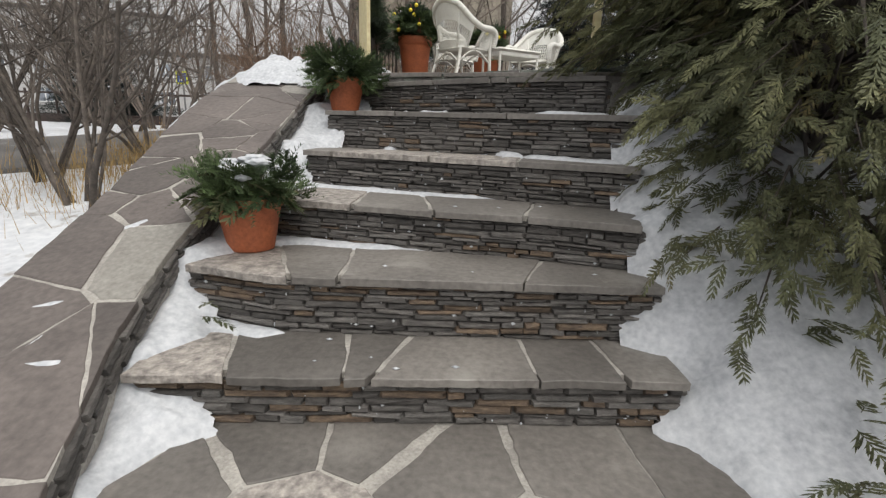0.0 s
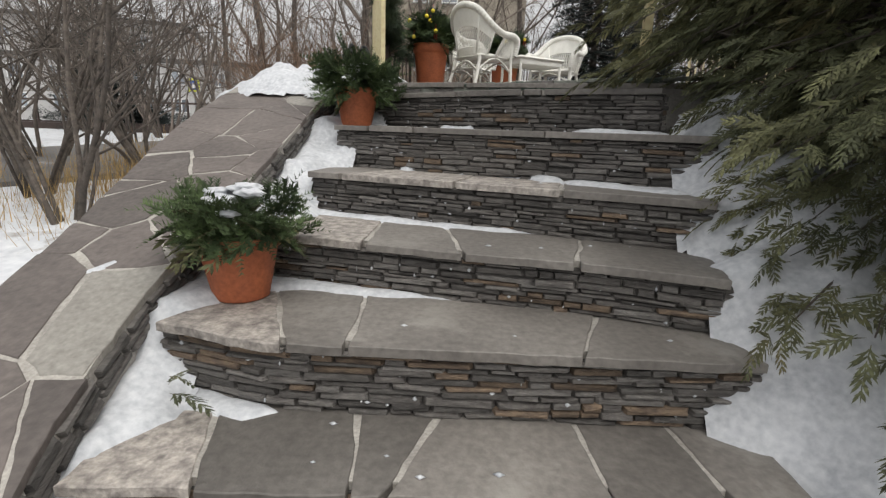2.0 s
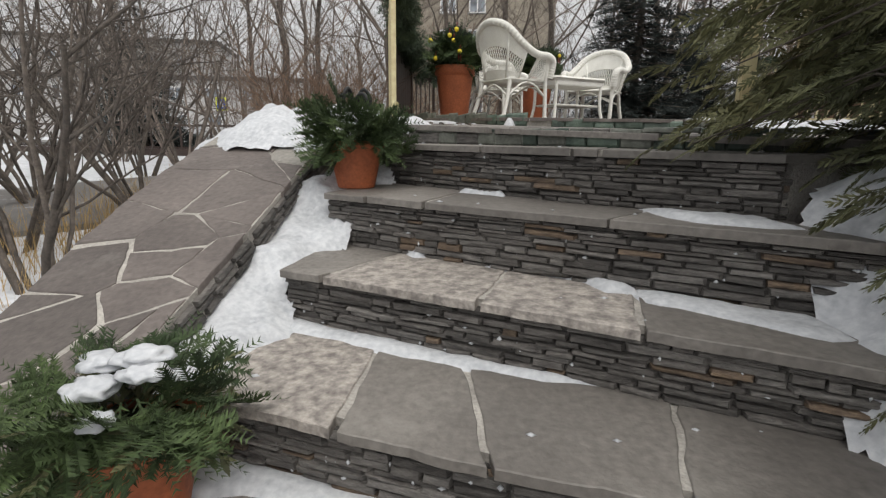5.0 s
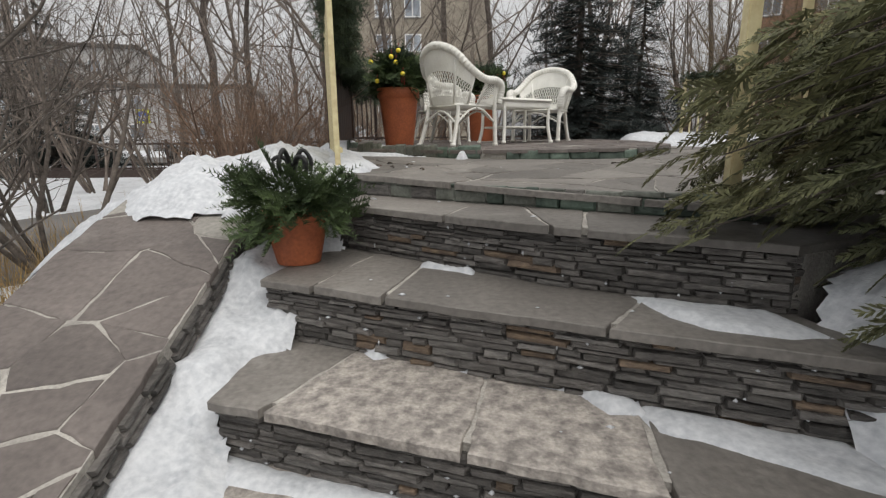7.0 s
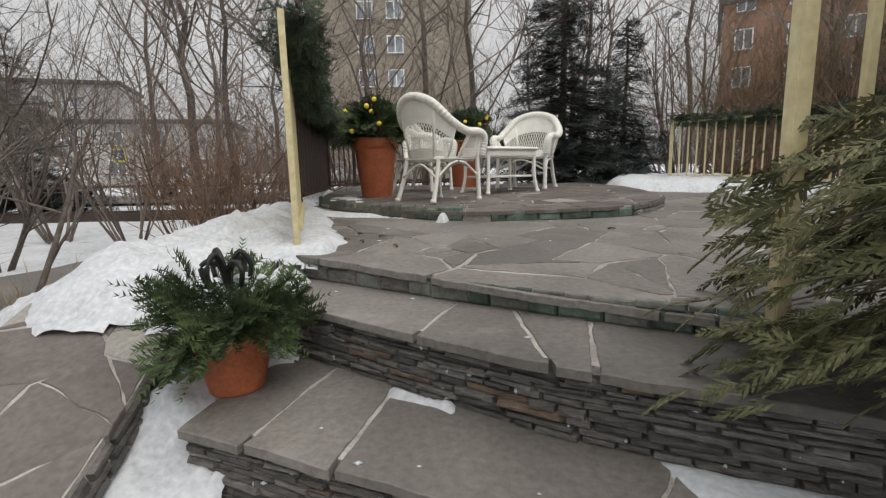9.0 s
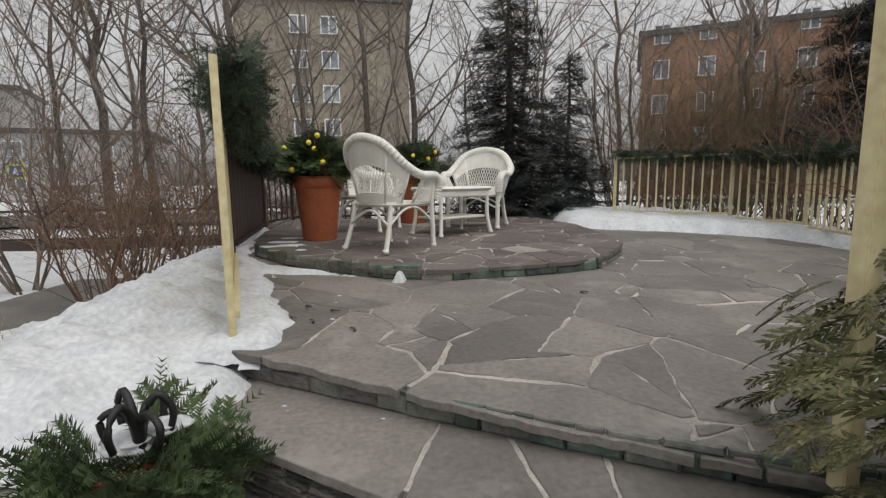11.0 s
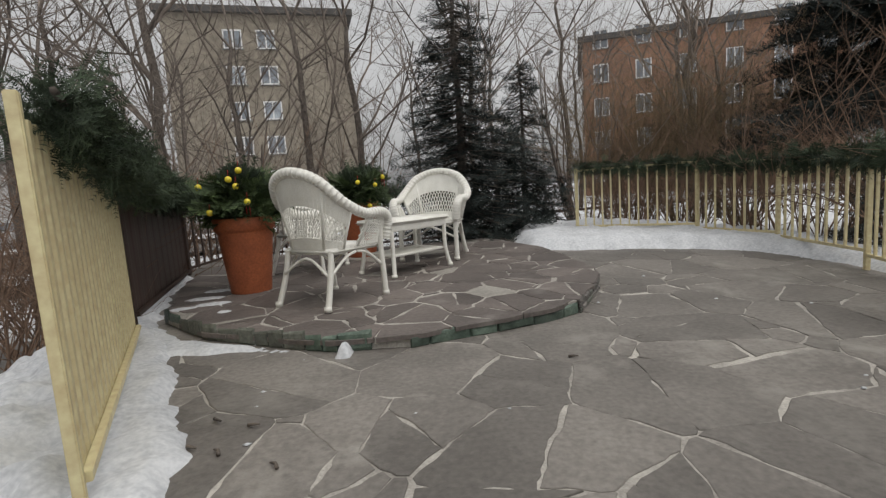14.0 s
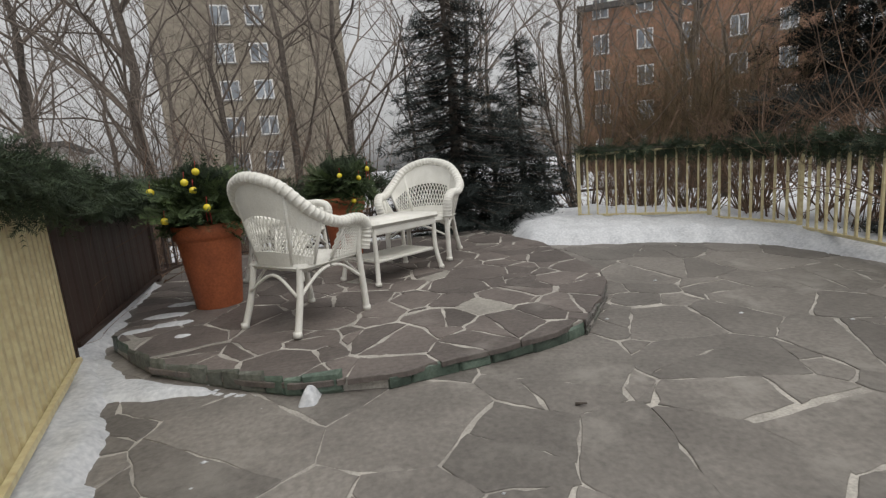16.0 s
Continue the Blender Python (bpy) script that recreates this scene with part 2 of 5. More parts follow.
def area(p):
    return 0.5 * sum(p[i - 1][0] * p[i][1] - p[i][0] * p[i - 1][1] for i in range(len(p)))


def seeds_in(poly, gap, rng, tries=4000):
    """Loose points in a polygon, at uneven distances from one another."""
    xs, ys = [p[0] for p in poly], [p[1] for p in poly]
    pts = []
    for _ in range(tries):
        x, y = rng.uniform(min(xs), max(xs)), rng.uniform(min(ys), max(ys))
        g = gap * (0.62 if noise.noise((x * 0.9, y * 0.9, 3.3)) > 0.12 else 1.08)
        if inside(x, y, poly) and all((x - a) ** 2 + (y - b) ** 2 > g * g for a, b in pts):
            pts.append((x, y))
    return pts


def slab(parent, cell, top, thick, rng, rough, mat, seed):
    """One flat stone of the outline cell, with worn, uneven edges."""
    ring = []
    for k in range(len(cell)):
        a, b = cell[k], cell[(k + 1) % len(cell)]
        ln = math.hypot(b[0] - a[0], b[1] - a[1])
        if ln < 0.012:
            continue
        m = max(1, min(14, int(ln / 0.04)))
        for q in range(m):
            t = q / m
            x, y = a[0] + t * (b[0] - a[0]), a[1] + t * (b[1] - a[1])
            w = noise.noise_vector((x * 6, y * 6, 5.0 + seed)) * rough + noise.noise_vector((x * 25, y * 25, 9.0 + seed)) * rough * 0.5
            ring.append((x + w.x, y + w.y))
    if len(ring) < 3:
        return
    cx, cy = sum(p[0] for p in ring) / len(ring), sum(p[1] for p in ring) / len(ring)
    lift = rng.uniform(0.0, 0.004)
    tx, ty = rng.normal(0, 0.0025), rng.normal(0, 0.0025)
    n = len(ring)
    v = []
    for x, y in ring:
        v.append((x, y, top(x, y) - thick))
    for x, y in ring:
        v.append((x, y, top(x, y) + lift + (x - cx) * tx + (y - cy) * ty - 0.003 + noise.noise((x * 15, y * 15, 2)) * 0.001))
    for x, y in ring:
        d = math.hypot(x - cx, y - cy) + 1e-6
        s = max(0.0, 1 - 0.004 / d)
        x, y = cx + (x - cx) * s, cy + (y - cy) * s
        v.append((x, y, top(x, y) + lift + (x - cx) * tx + (y - cy) * ty))
    f = [tuple(range(2 * n, 3 * n))]
    for k in range(n):
        k2 = (k + 1) % n
        f += [(k, k2, n + k2, n + k), (n + k, n + k2, 2 * n + k2, 2 * n + k)]
    mesh("slab", v, f, mat, parent)


def flagstones(parent, poly, seeds, top, thick, joint, rng, pale=0.12, rough=0.015, spreadw=0.0, split=0.0, pale_mat=None, mat=None):
    """Irregular slabs that fill a polygon, one object a slab; some are broken in two."""
    if area(poly) < 0:
        poly = poly[::-1]
    wts = [rng.uniform(-1, 1) * spreadw for _ in seeds]
    for i, (sx, sy) in enumerate(seeds):
        cell = list(poly)
        for j, (ox, oy) in enumerate(seeds):
            if i != j and (ox - sx) ** 2 + (oy - sy) ** 2 < 4.0:
                nx, ny = ox - sx, oy - sy
                d = math.hypot(nx, ny)
                nx, ny = nx / d, ny / d
                q = abs(noise.noise(((sx + ox) * 2, (sy + oy) * 2, 1.7)))
                g = joint * (0.3 + 4.5 * q * q + 0.9 * q)
                h = d / 2 + (wts[i] - wts[j]) / (2 * d) - g / 2
                cell = clip(cell, sx + nx * h, sy + ny * h, nx, ny)
                if len(cell) < 3:
                    break
        if len(cell) < 3 or abs(area(cell)) < 0.003:
            continue
        pieces = [cell]
        if rng.random() < split and abs(area(cell)) > 0.03:
            a = rng.uniform(0, math.pi)
            cx, cy = sum(p[0] for p in cell) / len(cell), sum(p[1] for p in cell) / len(cell)
            cx, cy, w = cx + rng.normal(0, 0.05), cy + rng.normal(0, 0.05), joint * rng.uniform(0.1, 0.5)
            nx, ny = math.cos(a), math.sin(a)
            pieces = [clip(cell, cx - nx * w, cy - ny * w, nx, ny), clip(cell, cx + nx * w, cy + ny * w, -nx, -ny)]
        for n, p in enumerate(pieces):
            if len(p) > 2 and abs(area(p)) > 0.003:
                slab(parent, p, top, thick, rng, rough, (pale_mat or SLATE_PALE) if rng.random() < pale else (mat or SLATE), i + 100 * n)


def cut_slabs(parent, poly, cuts, top, thick, joint, rng, pale, rough=0.012):
    """A tread's slabs, from left to right between cuts that run from its front to its back."""
    if area(poly) < 0:
        poly = poly[::-1]
    sides = []
    for (xa, ya), (xb, yb) in cuts:
        d = math.hypot(xb - xa, yb - ya)
        sides.append((xa, ya, (yb - ya) / d, -(xb - xa) / d))
    for i in range(len(cuts) + 1):
        cell = list(poly)
        if i:
            x, y, nx, ny = sides[i - 1]
            cell = clip(cell, x + nx * joint / 2, y + ny * joint / 2, -nx, -ny)
        if i < len(cuts):
            x, y, nx, ny = sides[i]
            cell = clip(cell, x - nx * joint / 2, y - ny * joint / 2, nx, ny)
        slab(parent, cell, top, thick, rng, rough, SLATE_PALE if i in pale else SLATE, i + 7)


def sheet(name, poly, top, depth, mat, parent=None):
    """A solid slab of the polygon's outline, its upper face following top()."""
    if area(poly) < 0:
        poly = poly[::-1]
    n = len(poly)
    v = [(x, y, top(x, y)) for x, y in poly] + [(x, y, top(x, y) - depth) for x, y in poly]
    f = [tuple(range(n)), tuple(range(2 * n - 1, n - 1, -1))] + [(i, n + i, n + (i + 1) % n, (i + 1) % n) for i in range(n)]
    ob = mesh(name, v, f, mat, parent)
    return ob


STONES = []
for k in range(5):
    r = random.Random(k)
    c = 0.06
    v = []
    for x in (0, 1):
        for z in (0, 1):
            j = lambda: r.uniform(-0.07, 0.07)
            v.append((x + (j() * 0.3), 0.0, z + j()))
    # the face bulges towards -y
    front = [(0.03 + r.uniform(0, 0.04), -1 + r.uniform(-0.2, 0.2), 0.12 + r.uniform(0, 0.1)), (0.03 + r.uniform(0, 0.04), -1 + r.uniform(-0.2, 0.2), 0.88 - r.uniform(0, 0.1)),
             (0.97 - r.uniform(0, 0.04), -1 + r.uniform(-0.2, 0.2), 0.12 + r.uniform(0, 0.1)), (0.97 - r.uniform(0, 0.04), -1 + r.uniform(-0.2, 0.2), 0.88 - r.uniform(0, 0.1))]
    mid = (0.5 + r.uniform(-0.2, 0.2), -1.15, 0.5)
    v = v + front + [mid]
    f = [(0, 1, 5, 4), (1, 3, 7, 5), (3, 2, 6, 7), (2, 0, 4, 6), (4, 5, 8), (5, 7, 8), (7, 6, 8), (6, 4, 8)]
    STONES.append((v, f))
STONE_MESH = {}


def stone_mesh(k, mat):
    if (k, mat.name) not in STONE_MESH:
        me = bpy.data.meshes.new("stone")
        me.from_pydata(STONES[k][0], [], [q[::-1] for q in STONES[k][1]])
        me.materials.append(mat)
        STONE_MESH[(k, mat.name)] = me
    return STONE_MESH[(k, mat.name)]


def along(line, s):
    """The point at length s of a polyline, and the way it runs there."""
    for (x0, y0), (x1, y1) in zip(line, line[1:]):
        d = math.hypot(x1 - x0, y1 - y0)
        if s <= d or (x1, y1) == line[-1]:
            return x0 + (x1 - x0) * s / d, y0 + (y1 - y0) * s / d, math.degrees(math.atan2(y1 - y0, x1 - x0))
        s -= d


def length(line):
    return sum(math.hypot(b[0] - a[0], b[1] - a[1]) for a, b in zip(line, line[1:]))


def stacked(parent, line, low, high, rng, course=(0.013, 0.034), lengths=(0.05, 0.24), warm=0.1, grey=0.15, mats=None, deep=0.022):
    """Dry-stacked stones along a line, facing its right-hand side, between the heights low(s) and high(s)."""
    total, n = length(line), 0
    z = 0.0
    h = max(high(0) - low(0), high(total) - low(total))
    while z < h - 0.006:
        c = min(rng.uniform(*course), h - z)
        if h - z - c < 0.01:
            c = h - z
        s = -rng.uniform(0, 0.1)
        while s < total:
            w = rng.uniform(*lengths)
            a, b = max(s, 0.0), min(s + w, total)
            if b - a > 0.025:
                x, y, turn = along(line, a)
                x1, y1, _ = along(line, b)
                turn = math.degrees(math.atan2(y1 - y, x1 - x))
                base = low(a)
                if mats:
                    m = mats[int(rng.integers(len(mats)))]
                else:
                    q = rng.random()
                    m = LEDGER_WARM if q < warm else LEDGER_GREY if q < warm + grey else LEDGER
                ob = new("stone", stone_mesh(int(rng.integers(5)), m))
                ob.parent = parent
                ob.matrix_basis = pose(x, y, base + z + rng.normal(0, 0.0015), 0, rng.normal(0, 0.9), turn) @ Matrix.Diagonal((b - a - 0.0025, deep * rng.uniform(0.6, 1.2), c * rng.uniform(0.92, 1.2), 1))
                n += 1
            s += w
        z += c
    return n


def smooth01(t):
    t = max(0.0, min(1.0, t))
    return t * t * (3 - 2 * t)


def snow_patch(name, poly, base, thick, label, soft=0.12, step=0.035, lumps=0.02, wobble=0.05, skirt=0.09):
    """A bank of snow with a rounded, uneven rim."""
    xs, ys = [p[0] for p in poly], [p[1] for p in poly]
    x0, x1, y0, y1 = min(xs) - 0.1, max(xs) + 0.1, min(ys) - 0.1, max(ys) + 0.1
    nx, ny = int((x1 - x0) / step) + 2, int((y1 - y0) / step) + 2
    idx, v = {}, []
    for i in range(nx):
        for j in range(ny):
            x, y = x0 + i * step, y0 + j * step
            d = edge_distance(x, y, poly) * (1 if inside(x, y, poly) else -1)
            d += wobble * (noise.noise((x * 5, y * 5, 1.1)) + 0.5 * noise.noise((x * 14, y * 14, 4.2)))
            if d > -skirt:
                t = smooth01(d / soft)
                h = thick * math.sqrt(max(0.0, t)) + lumps * t * (noise.noise((x * 4, y * 4, 7.7)) + 0.6 * noise.noise((x * 11, y * 11, 2.2)) + 0.3 * noise.noise((x * 30, y * 30, 2.2)))
                if d <= 0:
                    h = 0.7 * d
                idx[(i, j)] = len(v)
                v.append((x, y, base(x, y) + h))
    f = [(idx[(i, j)], idx[(i + 1, j)], idx[(i + 1, j + 1)], idx[(i, j + 1)]) for i, j in idx if (i + 1, j) in idx and (i + 1, j + 1) in idx and (i, j + 1) in idx]
    return tagged(mesh(name, v, f, SNOW, None, "", True), label, "snow", kind="stuff")


# ---- the stair: seven irregular stone steps that fan to the left ----
LAND = 0.07
FRONTS = [
    [(-0.82, 2.14), (-0.49, 2.168), (0.6, 2.286), (1.13, 2.34)],
    [(-0.87, 2.62), (-0.45, 2.53), (0.1, 2.56), (1.12, 2.64)],
    [(-0.72, 3.16), (0.14, 3.0), (0.58, 2.95), (1.06, 2.83)],
    [(-0.76, 3.77), (-0.3, 3.63), (0.53, 3.385), (1.14, 3.2)],
    [(-0.78, 4.29), (-0.225, 4.06), (0.477, 3.785), (1.24, 3.5)],
    [(-0.72, 4.98), (-0.21, 4.6), (0.0, 4.45), (0.384, 4.19), (1.08, 3.86)],
    [(-0.72, 5.41), (0.0, 4.94), (0.457, 4.645), (1.1, 4.3), (1.6, 4.1)],
]
TOPS = [0.268, 0.515, 0.722, 0.94, 1.195, 1.432]
TERR = lambda x, y: 1.53 + 0.035 * (y - 4.9) - 0.015 * x
PLAT = lambda x, y: 1.67 + 0.02 * (y - 7.0)


def shifted(line, d):
    """The line moved back by d, square to its chord."""
    (x0, y0), (x1, y1) = line[0], line[-1]
    l = math.hypot(x1 - x0, y1 - y0)
    return [(x - (y1 - y0) / l * d, y + (x1 - x0) / l * d) for x, y in line]


# ground: one sheet that reaches the horizon
def ground_z(x, y):
    left = 0.0 + 0.85 * smooth01((y - 2.0) / 7.0)
    right = -0.03 + 1.25 * smooth01((y - 1.9) / 3.6)
    w = smooth01((x + 2.2) / 2.6)
    z = left * (1 - w) + right * w
    far = smooth01((math.hypot(x, y) - 15) / 25)
    z = z * (1 - far) + 1.0 * far
    if y < 1.9:
        z *= 1.0
    return z + 0.03 * noise.noise((x * 0.8, y * 0.8, 0)) * (1 - far)


def ring_axis():
    a = list(np.arange(-8, 8.01, 0.25))
    b = [9, 10.5, 12, 14, 17, 21, 27, 36, 50, 75, 120, 250, 600, 2500]
    return [-q for q in b[::-1]] + a + b


gx, gy = ring_axis(), [q + 5 for q in ring_axis()]
gv = [(x, y, ground_z(x, y) - (0.12 if -1.75 < x < 1.2 and 1.0 < y < 5.2 else 0.02)) for x in gx for y in gy]
gn = len(gy)
gf = [(i * gn + j, (i + 1) * gn + j, (i + 1) * gn + j + 1, i * gn + j + 1) for i in range(len(gx) - 1) for j in range(gn - 1)]
tagged(mesh("ground", gv, gf, GROUND, None, "", True), "patchy snow over brown winter soil", "ground", kind="structure")

# far road and footpath on the left
ROAD = [(-60, 21), (-4.5, 21), (60, 24), (60, 30), (-4.5, 27), (-60, 27)]
tagged(sheet("road", ROAD, lambda x, y: 1.03, 0.05, ASPHALT), "wet grey asphalt road with slush", "road", kind="structure")
PATHW = [(-7.6, 4.0), (-3.4, 6.6), (-2.6, 8.2), (-2.9, 11.0), (-4.6, 11.0), (-4.8, 8.6), (-8.0, 6.2)]
tagged(sheet("pavement", PATHW, lambda x, y: ground_z(x, y) + 0.05, 0.1, ASPHALT), "grey wet footpath below the terrace", "pavement", kind="structure")

# landing
LANDP = [(-0.72, 1.0), (-0.74, 1.7), (-0.55, 2.24), (1.2, 2.42), (1.22, 1.9), (1.5, 1.0), (1.4, -0.6), (-0.7, -0.6)]
landing = tagged(sheet("pavement_landing", LANDP, lambda x, y: LAND - 0.003, 0.2, MORTAR), "irregular grey flagstones with pale mortar joints", "paving", kind="structure")
rg = np.random.default_rng(3)
flagstones(landing, LANDP, [(-0.55, 1.9), (-0.3, 2.15), (-0.1, 1.75), (0.3, 2.05), (0.05, 2.2), (0.75, 2.15), (0.65, 1.72), (1.1, 2.2), (1.15, 1.6), (0.2, 1.35), (-0.45, 1.3), (0.85, 1.1), (0.1, 0.7), (-0.4, 0.4), (0.7, 0.3), (1.2, 0.6), (0.2, -0.1)], lambda x, y: LAND, 0.03, 0.022, rg, 0.15)

CUTS = [
    [((-0.48, 2.17), (-0.66, 2.65)), ((-0.08, 2.22), (-0.18, 2.74)), ((0.01, 2.22), (0.12, 2.64)), ((0.6, 2.3), (0.53, 2.72)), ((0.91, 2.34), (0.85, 2.66))],
    [((-0.42, 2.6), (-0.62, 3.03)), ((-0.19, 2.61), (-0.24, 3.0)), ((0.57, 2.66), (0.67, 2.99))],
    [((-0.27, 3.1), (-0.29, 3.45)), ((0.13, 3.07), (0.04, 3.45)), ((0.57, 2.97), (0.66, 3.4))],
    [((-0.57, 3.7), (-0.35, 4.18)), ((0.06, 3.51), (0.15, 4.01)), ((0.55, 3.38), (0.62, 3.84))],
    [((-0.54, 4.19), (-0.42, 4.61)), ((-0.23, 4.08), (-0.11, 4.58)), ((0.47, 3.74), (0.69, 4.05))],
    [((-0.04, 4.43), (0.14, 4.9)), ((0.39, 4.16), (0.36, 4.64)), ((0.49, 4.1), (0.58, 4.46))],
]
PALE = [(0,), (0,), (0,), (1, 2), (), ()]
for k in range(6):
    fr, bk = FRONTS[k], shifted(FRONTS[k + 1], 0.07)
    poly = fr + bk[::-1]
    if k == 5:
        poly = fr + [(1.7, 4.15)] + bk[::-1][1:]
    top = TOPS[k]
    under = TOPS[k - 1] if k else LAND
    body = shifted(fr, 0.055)
    if k < 5:
        body_poly = [(body[0][0] + 0.04, body[0][1])] + body[1:-1] + [(body[-1][0] - 0.03, body[-1][1])] + bk[::-1]
    else:
        body_poly = body + [(1.65, 4.2)] + bk[::-1][1:]
    st = tagged(sheet("step_%d" % (k + 1), body_poly, lambda x, y, t=top: t - 0.003, top - under + 0.15, MORTAR), "grey flagstone tread on a dark stacked slate riser", "step", "stone steps", "structure")
    # added dark sheet behind the riser stones: shade of their gaps, as colour
    back = sheet("riser_gap_shade", [(x, y) for x, y in shifted(fr, 0.045)] + [(x, y) for x, y in shifted(fr, 0.06)][::-1], lambda x, y, t=top: t - 0.03, top - under - 0.02, GAP_SHADE, st)
    cut_slabs(st, poly, CUTS[k], lambda x, y, t=top: t, 0.03, 0.016, rg, PALE[k])
    line = shifted(fr, 0.045)
    n = stacked(st, line, lambda s, u=under: u, lambda s, t=top: t - 0.035, rg, warm=(0.22, 0.2, 0.2, 0.05, 0.04, 0.02)[k], grey=(0.4, 0.36, 0.3, 0.25, 0.24, 0.2)[k])
    # the return of the riser on the right
    x1, y1 = line[-1]
    stacked(st, [(x1, y1), (x1 + 0.06, y1 + 0.3)], lambda s, u=under: u - 0.1, lambda s, t=top: t - 0.035, rg, warm=0.05)

# ---- the sloping parapet with a flagstone top ----
RAMPZ = lambda x, y: 0.63 + 0.39 * (y - 2.79)
RAMP = [(-0.62, 1.35), (-0.72, 1.75), (-0.84, 2.08), (-0.91, 2.4), (-0.955, 2.7), (-0.965, 3.3), (-0.975, 3.95), (-1.0, 4.5), (-1.0, 4.95),
        (-1.75, 4.95), (-1.77, 4.4), (-1.68, 3.75), (-1.56, 3.2), (-1.5, 2.8), (-1.47, 2.4), (-1.42, 2.0), (-1.35, 1.35)]
ramp = tagged(sheet("wall_parapet", RAMP, lambda x, y: RAMPZ(x, y) - 0.003, 1.6, MORTAR), "sloping parapet wall capped with grey flagstones and pale mortar", "wall", kind="structure")
flagstones(ramp, RAMP, seeds_in(RAMP, 0.38, rg, 1500), RAMPZ, 0.03, 0.016, rg, 0.08, spreadw=0.05, split=0.4, pale_mat=SLATE_SMOOTH, mat=SLATE_BROWN)
inner = RAMP[:9]
for a, b in zip(inner, inner[1:]):
    for row in range(3):
        l = math.hypot(b[0] - a[0], b[1] - a[1])
        s = 0.0
        while s < l - 0.03:
            w = min(rg.uniform(0.08, 0.2), l - s)
            x, y = a[0] + (b[0] - a[0]) * s / l, a[1] + (b[1] - a[1]) * s / l
            ob = new("stone", stone_mesh(int(rg.integers(5)), LEDGER))
            ob.parent = ramp
            ob.matrix_basis = pose(x, y, RAMPZ(x, y) - 0.062 - 0.035 * row, 0, -21, math.degrees(math.atan2(b[1] - a[1], b[0] - a[0]))) @ Matrix.Diagonal((w, 0.018, 0.033, 1))
            s += w

# ---- terrace and its raised platform ----
TERRP = FRONTS[6] + [(2.6, 4.3), (3.9, 5.2), (4.7, 6.4), (5.15, 7.4), (5.35, 8.4), (5.2, 9.5), (4.2, 10.6), (3.0, 10.9), (2.2, 10.9), (-1.6, 10.75), (-1.6, 8.6), (-1.3, 7.4), (-1.0, 6.6), (-0.85, 5.9)]
terrace = tagged(sheet("floor_terrace", shifted(FRONTS[6], 0.06) + TERRP[5:], lambda x, y: TERR(x, y) - 0.003, 0.3, MORTAR), "terrace of irregular grey flagstones with pale mortar joints", "paving", kind="structure")
flagstones(terrace, TERRP, seeds_in(TERRP, 0.40, rg, 6000), TERR, 0.03, 0.015, rg, 0.06, rough=0.022, spreadw=0.12, split=0.5, pale_mat=SLATE_SMOOTH)
gl = shifted(FRONTS[6], 0.03)
stacked(terrace, gl, lambda s: TOPS[5] - 0.005, lambda s: TERR(*along(gl, min(s, length(gl) - 0.01))[:2]) - 0.032, rg, course=(0.066, 0.08), lengths=(0.06, 0.2), mats=[GREENSTONE, GREYGREEN, GREYGREEN, GREYGREEN, LEDGER_GREY], deep=0.012)
PLATP = [(-1.2, 7.72), (-0.82, 7.22), (-0.3, 6.86), (-0.02, 6.70), (0.22, 6.66), (0.43, 6.62), (1.4, 6.79), (1.64, 6.9), (2.14, 7.5), (2.33, 7.9), (2.45, 9.3), (2.2, 10.6), (-1.45, 10.6), (-1.5, 9.2)]
platform = tagged(sheet("floor_platform", [(x, y + 0.03) for x, y in PLATP], lambda x, y: PLAT(x, y) - 0.003, 0.2, MORTAR), "raised flagstone platform edged with green stone", "paving", kind="structure")
flagstones(platform, PLATP, seeds_in(PLATP, 0.31, rg, 5000), PLAT, 0.028, 0.022, rg, 0.05, rough=0.02, spreadw=0.05, split=0.45, pale_mat=SLATE_SMOOTH, mat=SLATE_BROWN)
pl = [(x + 0.0, y + 0.02) for x, y in PLATP[:5]]
pr = [(x + 0.0, y + 0.02) for x, y in PLATP[5:8]]
stacked(platform, pl, lambda s: TERR(*along(pl, s)[:2]) - 0.01, lambda s: TERR(*along(pl, 0)[:2]) + 0.035, rg, course=(0.2, 0.21), lengths=(0.08, 0.2), mats=[GREYGREEN, GREYGREEN, GREENSTONE], deep=0.014)
stacked(platform, pr, lambda s: TERR(*along(pr, s)[:2]) - 0.01, lambda s: TERR(*along(pr, 0)[:2]) + 0.06, rg, course=(0.2, 0.21), lengths=(0.18, 0.34), mats=[GREENSTONE], deep=0.014)
stacked(platform, PLATP[7:10], lambda s: TERR(2.0, 7.3) - 0.01, lambda s: TERR(2.0, 7.3) + 0.08, rg, course=(0.04, 0.05), lengths=(0.1, 0.25), mats=[GREYGREEN, LEDGER_GREY], deep=0.014)


# ---- snow ----
def stair_base(x, y):
    return sum(stair_raw(x, y + q) for q in (-0.06, -0.03, 0, 0.03, 0.06)) / 5


def stair_raw(x, y):
    z = LAND
    for fr, t in zip(FRONTS, TOPS):
        (xa, ya), (xb, yb) = fr[0], fr[-1]
        yy = ya + (yb - ya) * (x - xa) / (xb - xa)
        z = max(z, t) if y > yy + 0.05 else z + (t - z) * 0.5 * smooth01((y - yy + 0.16) / 0.2) if y > yy - 0.16 else z
    return z


